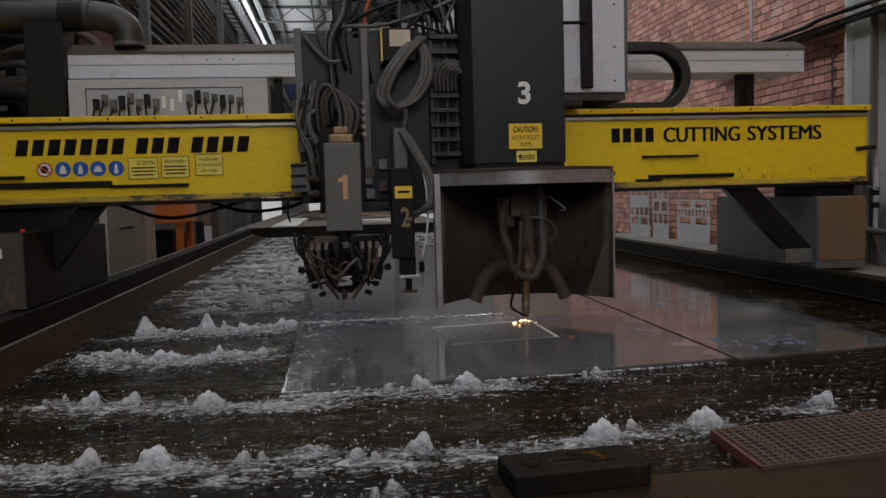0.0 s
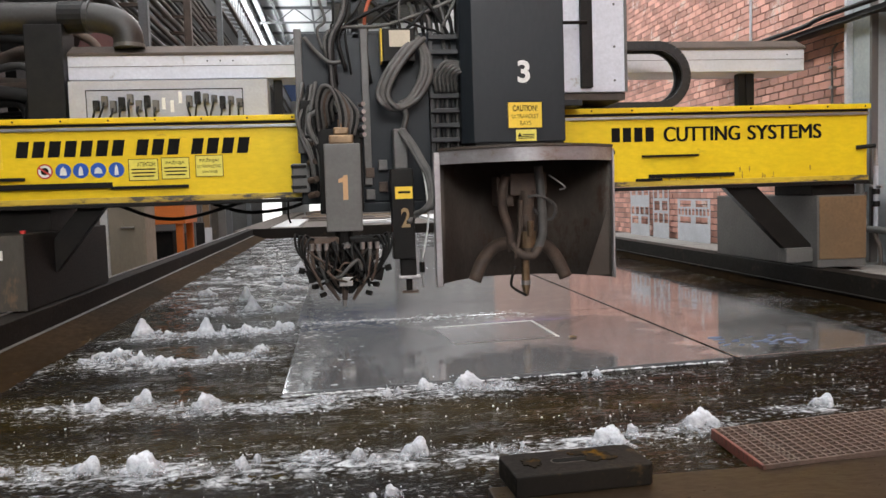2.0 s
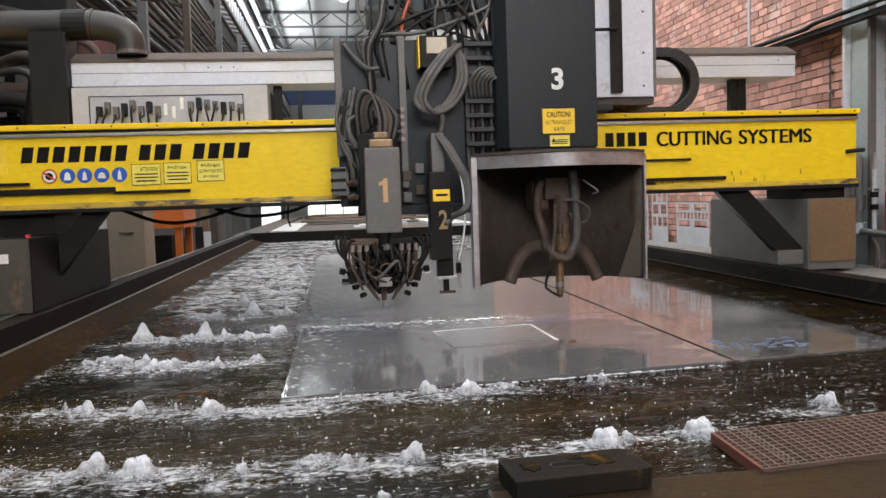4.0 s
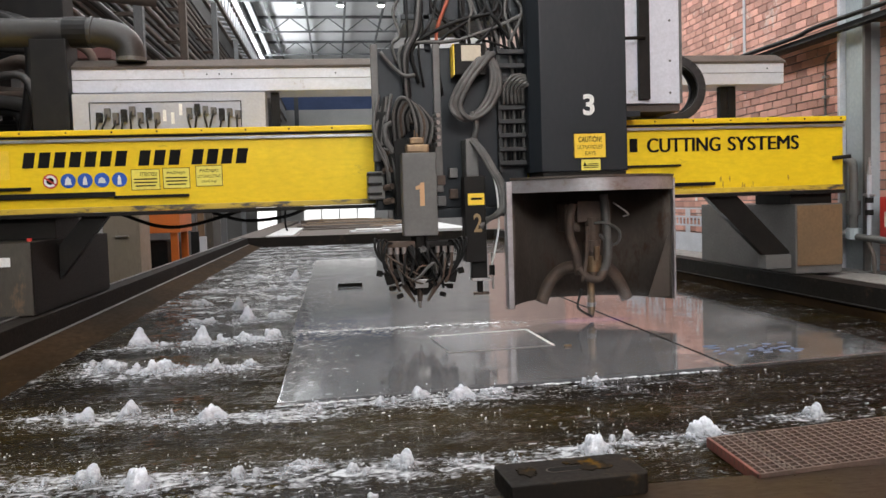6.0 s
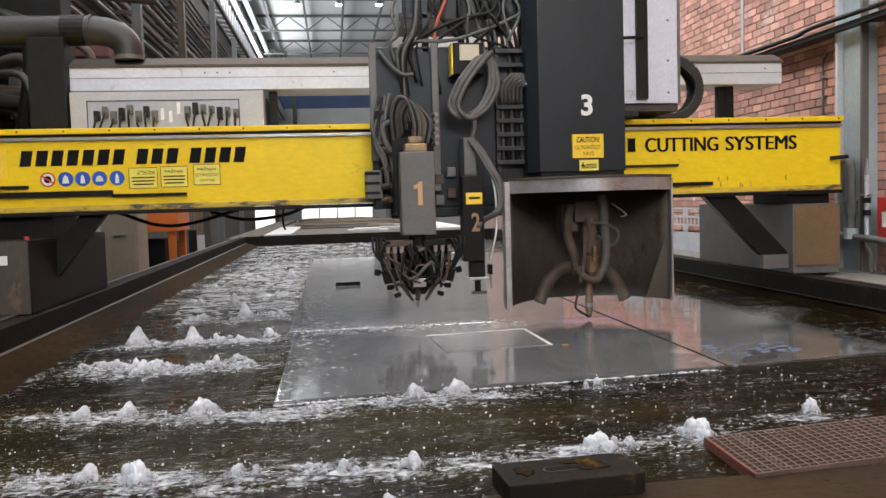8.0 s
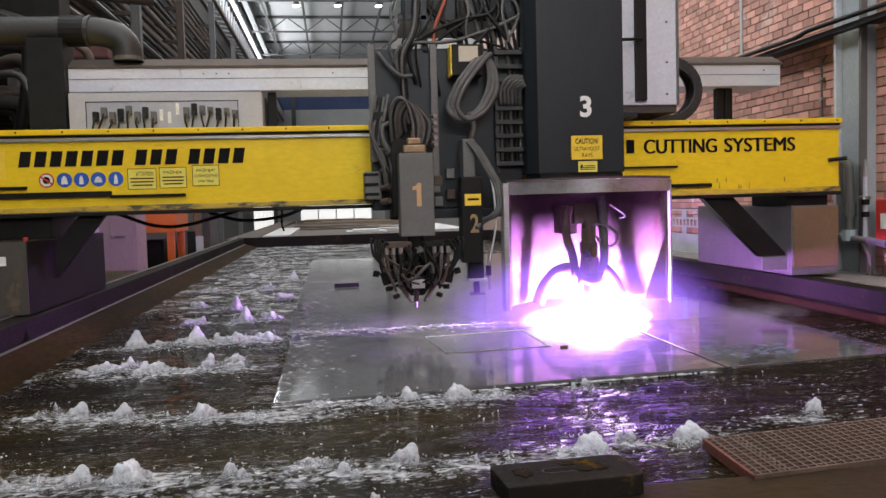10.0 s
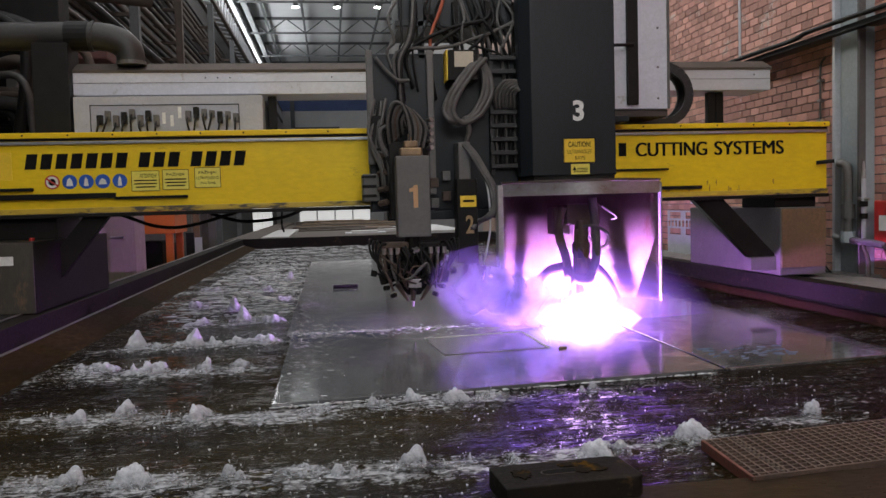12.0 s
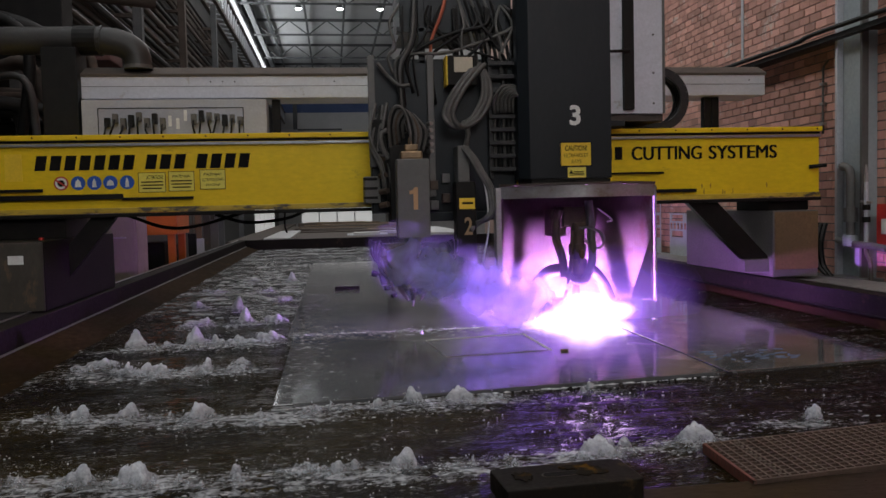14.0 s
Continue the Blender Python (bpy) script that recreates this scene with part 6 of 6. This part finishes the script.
for seed, count, where, label in ((61, 700, near_spouts, "white froth drifting round the foam bursts"), (62, 700, near_spouts, "white froth drifting round the foam bursts"),
                                  (63, 2600, far_rows, "rows of white froth over the far air pipes"), (64, 480, drops, "small bright drops on the dark water")):
    frothy.append(tagged(new("froth", froth(seed, count, where, (2.0, 7.0) if where is far_rows else (0.9, 1.5) if where is drops else (1.2, 4.0))), label, "froth", kind="stuff"))
edge = froth(65, 420, lambda: ((lambda u: (-0.29 + 2.2 * u, 3.645 + 0.187 * u + random.gauss(0, 0.004)))(random.random()) + (random.choice((0.0015, 0.002, 0.002, 0.003, 0.003, 0.007)), 0.8)))
frothy.append(tagged(new("froth", edge), "white froth lapping at the plate's edge", "froth", kind="stuff"))

wash = froth(66, 700, lambda: (lambda k: (random.uniform(-0.3, 1.3), random.gauss(5.62, 0.10)) if k < 0.6 else (abs(random.gauss(0, 0.16)) - 0.29, random.uniform(3.75, 8.5)))(random.random()) + (random.uniform(0.002, 0.008), 0.12))
wash.transform(Matrix.Translation((0, 0, PLATE - WATER + 0.0005)))
tagged(new("froth", wash), "thin froth washed over the wet plates", "froth", kind="stuff")

# ---- arc, sparks and fume ----
arc = thing("plasma_arc", "blinding violet-white plasma arc under the nozzle", "plasma arc")
bm = bmesh.new()
random.seed(71)
blob(bm, 0, 0, 0.022, 0.045, 0.04, 0.02, 0.15, 2)
part("arc_core", bm, M_ARC, arc, "white-violet arc core", True)
sparks = thing("hot_sparks", "last glowing orange sparks at the end of a cut", "sparks", at=(1.20, 5.28, PLATE))
bm = bmesh.new()
for x, y, r in ((-0.03, 0.0, 0.008), (0.0, 0.01, 0.006), (0.02, -0.02, 0.005), (-0.09, -0.08, 0.008), (-0.08, -0.17, 0.004), (0.05, -0.1, 0.003)):
    blob(bm, x, y, 0.006, r * 1.8, r, r * 0.8, 0.3)
part("spark", bm, M_SPARK, sparks)


def puff(name, material, rx, ry, rz, label, seed, ragged=0.22):
    random.seed(seed)
    bm = bmesh.new()
    bmesh.ops.create_icosphere(bm, subdivisions=3, radius=1.0)
    for v in bm.verts:
        k = 1 + ragged * noise.noise(v.co * (1.7 if ragged < 0.3 else 3.0) + Vector((seed, 0, 0)))
        v.co = Vector((v.co.x * rx * k, v.co.y * ry * k, v.co.z * rz * k))
    bmesh.ops.delete(bm, geom=[v for v in bm.verts if v.co.y > 0.15 * ry], context="VERTS")  # an open shell of vapour
    return solid(name, bm, material, label, "vapour", group="fume puffs", kind="stuff", smooth=True)


# emitting shells draw the arc's flare and the bloom spreading round it
for pm, rx, ry, rz, z, nm in ((M_FLARE_IN, 0.30, 0.07, 0.19, 0.05, "arc_flare"), (M_FLARE_IN, 0.32, 0.06, 0.10, 0.03, "left_flare"), (M_FLARE_IN, 0.24, 0.06, 0.09, 0.03, "right_flare"), (M_FLARE_MID, 0.52, 0.10, 0.29, 0.05, "arc_corona"), (M_FLARE_OUT, 1.15, 0.12, 0.50, 0.05, "arc_glow")):
    fl = puff(nm, pm, rx, ry, rz, "violet-white shell of flare and bloom", 90 + len(nm), 0.22)
    fl.parent, fl.location = arc, ({"left_flare": -0.22, "right_flare": 0.20}.get(nm, 0.0), {M_FLARE_IN: -0.11, M_FLARE_MID: -0.06, M_FLARE_OUT: -0.02}[pm], z)
    for key in ("category", "group", "kind"):
        del fl[key]
PUFFS = []  # object, then where it drifts: seconds, x, y from the beam, height
random.seed(77)
for i in range(7):
    t0 = 10.2 + i * 0.52
    s = random.uniform(0.85, 1.2)
    PUFFS.append((puff("fume_puff", M_VAPOUR, 0.31 * s, 0.12 * s, 0.24 * s, "violet-lit fume drifting from the arc", 100 + i), t0))
# haze shell added so that the arc seems to bloom
HALO = [puff("fume_haze", M_HAZE, rx, ry, rz, "haze shell added round the arc for its bloom", 140 + i) for i, (rx, ry, rz) in enumerate(((0.62, 0.2, 0.24),))]
STEAM = []
for i, (x, y, z, rx, rz) in enumerate(((0.75, 4.75, 0.76, 0.42, 0.09), (1.9, 5.6, 0.80, 0.5, 0.11), (0.3, 5.3, 0.78, 0.45, 0.10), (2.5, 4.9, 0.76, 0.45, 0.08))):
    ob = puff("steam_puff", M_STEAM, rx, 0.16, rz, "thin steam hanging over the wet plates", 160 + i)
    ob.location = (x, y, z)
    STEAM.append((ob, x, y, z))

# ---- bricks of the right wall: real pieces set proud of the mortar ----
BL, BH, PL, PH = 0.166, 0.067, 0.176, 0.078
wall_r = slab("wall_right", HALL_R + 0.008, HALL_R + 0.35, Y_NEAR, Y_FAR, 0, ROOF, M_MORTAR, "long red brick wall with grey mortar joints")
random.seed(9)
brick_me = [mesh_of("brick", box(-0.006, 0.03, -BL / 2, BL / 2, 0, BH, 0.004), M_BRICK) for _ in range(1)]
lo_me = [(-0.006, -BL / 2, 0), (-0.006, BL / 2, 0), (-0.006, BL / 2, BH), (-0.006, -BL / 2, BH), (0.012, -BL / 2, 0), (0.012, BL / 2, 0), (0.012, BL / 2, BH), (0.012, -BL / 2, BH)]
quads = [(0, 3, 2, 1), (0, 1, 5, 4), (1, 2, 6, 5), (2, 3, 7, 6), (3, 0, 4, 7)]
verts, faces, n_parts = [], [], 0
for r in range(70):
    z = 0.84 + r * PH if r >= 0 else 0
    for c in range(66):
        y = 4.5 + c * PL + (PL / 2 if r % 2 else 0)
        dx = random.uniform(-0.003, 0.003)
        if y > 15.8:
            continue
        if 5.6 < y < 8.4 and 2.1 < z < 3.0 and n_parts < 300:
            ob = new("brick", brick_me[0])
            ob.parent = wall_r
            ob.location = (HALL_R + dx, y, z)
            n_parts += 1
            continue
        o = len(verts)
        verts += [(HALL_R + dx + a, y + b, z + d) for a, b, d in lo_me]
        faces += [[o + i for i in q] for q in quads]
me = bpy.data.meshes.new("brickwork")
me.from_pydata(verts, [], faces)
me.materials.append(M_BRICK_JOINED)
ob = tagged(new("brickwork", me), "red bricks of the wall", kind="stuff")
ob.parent = wall_r
solid("wall_right_middle", box(HALL_R - 0.006, HALL_R + 0.007, 15.8, 23.99, 0, ROOF, 0), M_BRICK_FAR, "muted brick stretch of the long wall", "wall", kind="structure")
solid("wall_right_far", box(HALL_R - 0.012, HALL_R + 0.007, 24.0, Y_FAR, 0, ROOF, 0), mat("dull_wall_paint", (0.20, 0.185, 0.18), 0.8, 0, (0.14, 0.13, 0.125), 0.4, 12, 0.1), "dull grey far stretch of the long wall", "wall", kind="structure")
solid("wall_right_upper", box(HALL_R - 0.004, HALL_R + 0.007, Y_NEAR, 15.79, 6.32, ROOF, 0), M_BRICK, "upper stretch of the red brick wall", "wall", kind="structure")
solid("wall_right_near", box(HALL_R - 0.004, HALL_R + 0.007, Y_NEAR, 4.38, 0, 6.31, 0), M_BRICK, "near stretch of the red brick wall", "wall", kind="structure")


# ---- what moves ----
GANTRY_Y = [(0, 5.897), (1.5, 5.897), (2.2, 5.898), (2.5, 5.903), (3.0, 5.925), (3.5, 5.966), (4.5, 6.05), (5.2, 6.104), (5.5, 6.114), (6, 6.117), (8.2, 6.117), (10.1, 6.118), (10.5, 6.144),
            (11, 6.182), (11.5, 6.222), (12, 6.265), (12.5, 6.300), (13, 6.335), (13.5, 6.369), (14, 6.405)]
SLIDE_X = [(0, -0.556), (2.0, -0.556), (2.3, -0.552), (2.5, -0.543), (3.0, -0.492), (3.5, -0.395), (4.5, -0.170), (5.2, -0.035), (5.5, -0.013), (6, 0.0), (14, 0.0)]
LIFT_Z = [(0, 0.006), (0.5, 0.03), (1, 0.07), (1.5, 0.11), (2.0, 0.148), (2.5, 0.152), (3.2, 0.150), (4.2, 0.13), (5.2, 0.03), (5.5, 0.014), (6, 0.006), (6.5, 0.0), (14, 0.0)]
ARC_ON = 9.4


def at_time(rows, t):
    for (a, va), (b, vb) in zip(rows, rows[1:]):
        if a <= t <= b:
            return va + (vb - va) * (t - a) / (b - a)
    return rows[-1][1]


def motions():
    times = sorted({t for r in (GANTRY_Y, SLIDE_X, LIFT_Z) for t, _ in r})
    tip = lambda t: (TXC + at_time(SLIDE_X, t), TYC + at_time(GANTRY_Y, t))
    walk(gantry, [(t, pose(0, v, 0)) for t, v in GANTRY_Y])
    walk(carriage, [(t, pose(at_time(SLIDE_X, t), at_time(GANTRY_Y, t), 0)) for t in times])
    walk(torch, [(t, pose(at_time(SLIDE_X, t), at_time(GANTRY_Y, t), at_time(LIFT_Z, t))) for t in times])
    walk(chain_loop, [(t, pose(0.5 * at_time(SLIDE_X, t), at_time(GANTRY_Y, t), 0)) for t in times])
    # the arc strikes up through the plate and then flickers under the nozzle
    inside = lambda t: pose(TXC + at_time(SLIDE_X, t), TYC + at_time(GANTRY_Y, t), 0.15)
    rows = [(t, inside(t)) for t in times if t < ARC_ON - 0.1] + [(ARC_ON - 0.1, inside(ARC_ON))]
    random.seed(31)
    t = ARC_ON
    while t < 14.01:
        x, y = tip(t)
        rows.append((t, pose(x, y, PLATE + 0.004, 0, random.uniform(-7, 7), random.uniform(-8, 8))))
        t += 0.1
    walk(arc, rows)
    walk(sparks, [(0, pose(1.20, 5.28, PLATE)), (0.3, pose(1.20, 5.28, PLATE - 0.004)), (0.7, pose(1.20, 5.28, PLATE - 0.1)), (14, pose(1.20, 5.28, PLATE - 0.1))])
    # fume rises out of the kerf and drifts away along the plate
    for ob, t0 in PUFFS:
        rows = [(0, pose(1.6, 5.5, 0.30)), (t0 - 0.25, pose(1.6, 5.5, 0.30))]
        for k in range(14):
            t = t0 + k * 0.33
            if t > 14:
                break
            x, y = tip(t)
            d = k * 0.33
            rows.append((t, pose(x - 0.34 - 0.25 * d, y - 0.20 - 0.02 * d, PLATE + 0.12 + 0.10 * d, 0, 12 * d, 0)))
        if rows[-1][0] < 14:
            rows.append((14, rows[-1][1]))
        walk(ob, rows)
    for i, ob in enumerate(HALO):
        x, y = tip(ARC_ON)
        rows = [(0, pose(1.6, 5.5, 0.30)), (ARC_ON - 0.1, pose(1.6, 5.5, 0.30))]
        for k in range(24):
            t = ARC_ON + 0.1 + k * 0.2
            if t > 14:
                break
            x, y = tip(t)
            rows.append((t, pose(x - 0.04 * i + 0.02 * math.sin(k * 1.7 + i), y + 0.04 + 0.02 * i, PLATE + 0.06 + 0.03 * i, 0, 6 * math.sin(k * 0.9 + i), 0)))
        rows.append((14, rows[-1][1]))
        rows = rows if rows[-2][0] < 14 else rows[:-1]
        walk(ob, rows)
    for i, (ob, x, y, z) in enumerate(STEAM):
        walk(ob, [(t, pose(x + 0.10 * math.sin(t * 0.5 + i), y, z + 0.02 * math.sin(t * 0.8 + i * 2))) for t in range(0, 15, 2)])
    # foam bursts heave up and fall back
    for i, ob in enumerate(spouts):
        m = ob.matrix_world.copy()
        x, y, z = m.translation
        random.seed(500 + i)
        rows, t, up = [], 0.0, True
        ang = random.choice((0, 180)) + random.uniform(-25, 25)
        far_off = y > 6
        while t < 14:
            h = random.uniform(-0.004, 0.012) if up else random.uniform(-0.024, -0.010)
            rows.append((t, pose(x + random.gauss(0, 0.015), y + random.gauss(0, 0.008), z + h, random.uniform(-7, 7), random.uniform(-7, 7), ang)))
            up = not up if random.random() < 0.8 else up
            ang += random.uniform(-14, 14)
            t += random.uniform(0.17, 0.4) if not far_off else random.uniform(0.4, 0.7)
        rows.append((14, pose(x, y, z, 0, 0, ang)))
        rows = [r for k, r in enumerate(rows) if k == 0 or r[0] - rows[k - 1][0] > 0.04]
        walk(ob, rows)
    for i, ob in enumerate(frothy):
        a, b = (0.02, 0.004) if i != 4 else (0.004, 0.003)
        walk(ob, [(t * 0.5, pose(a * math.sin(t * 1.1 + i), a * 0.6 * math.sin(t * 1.7 + 2 * i), b * math.sin(t * 2.3 + i))) for t in range(0, 29)])


motions()
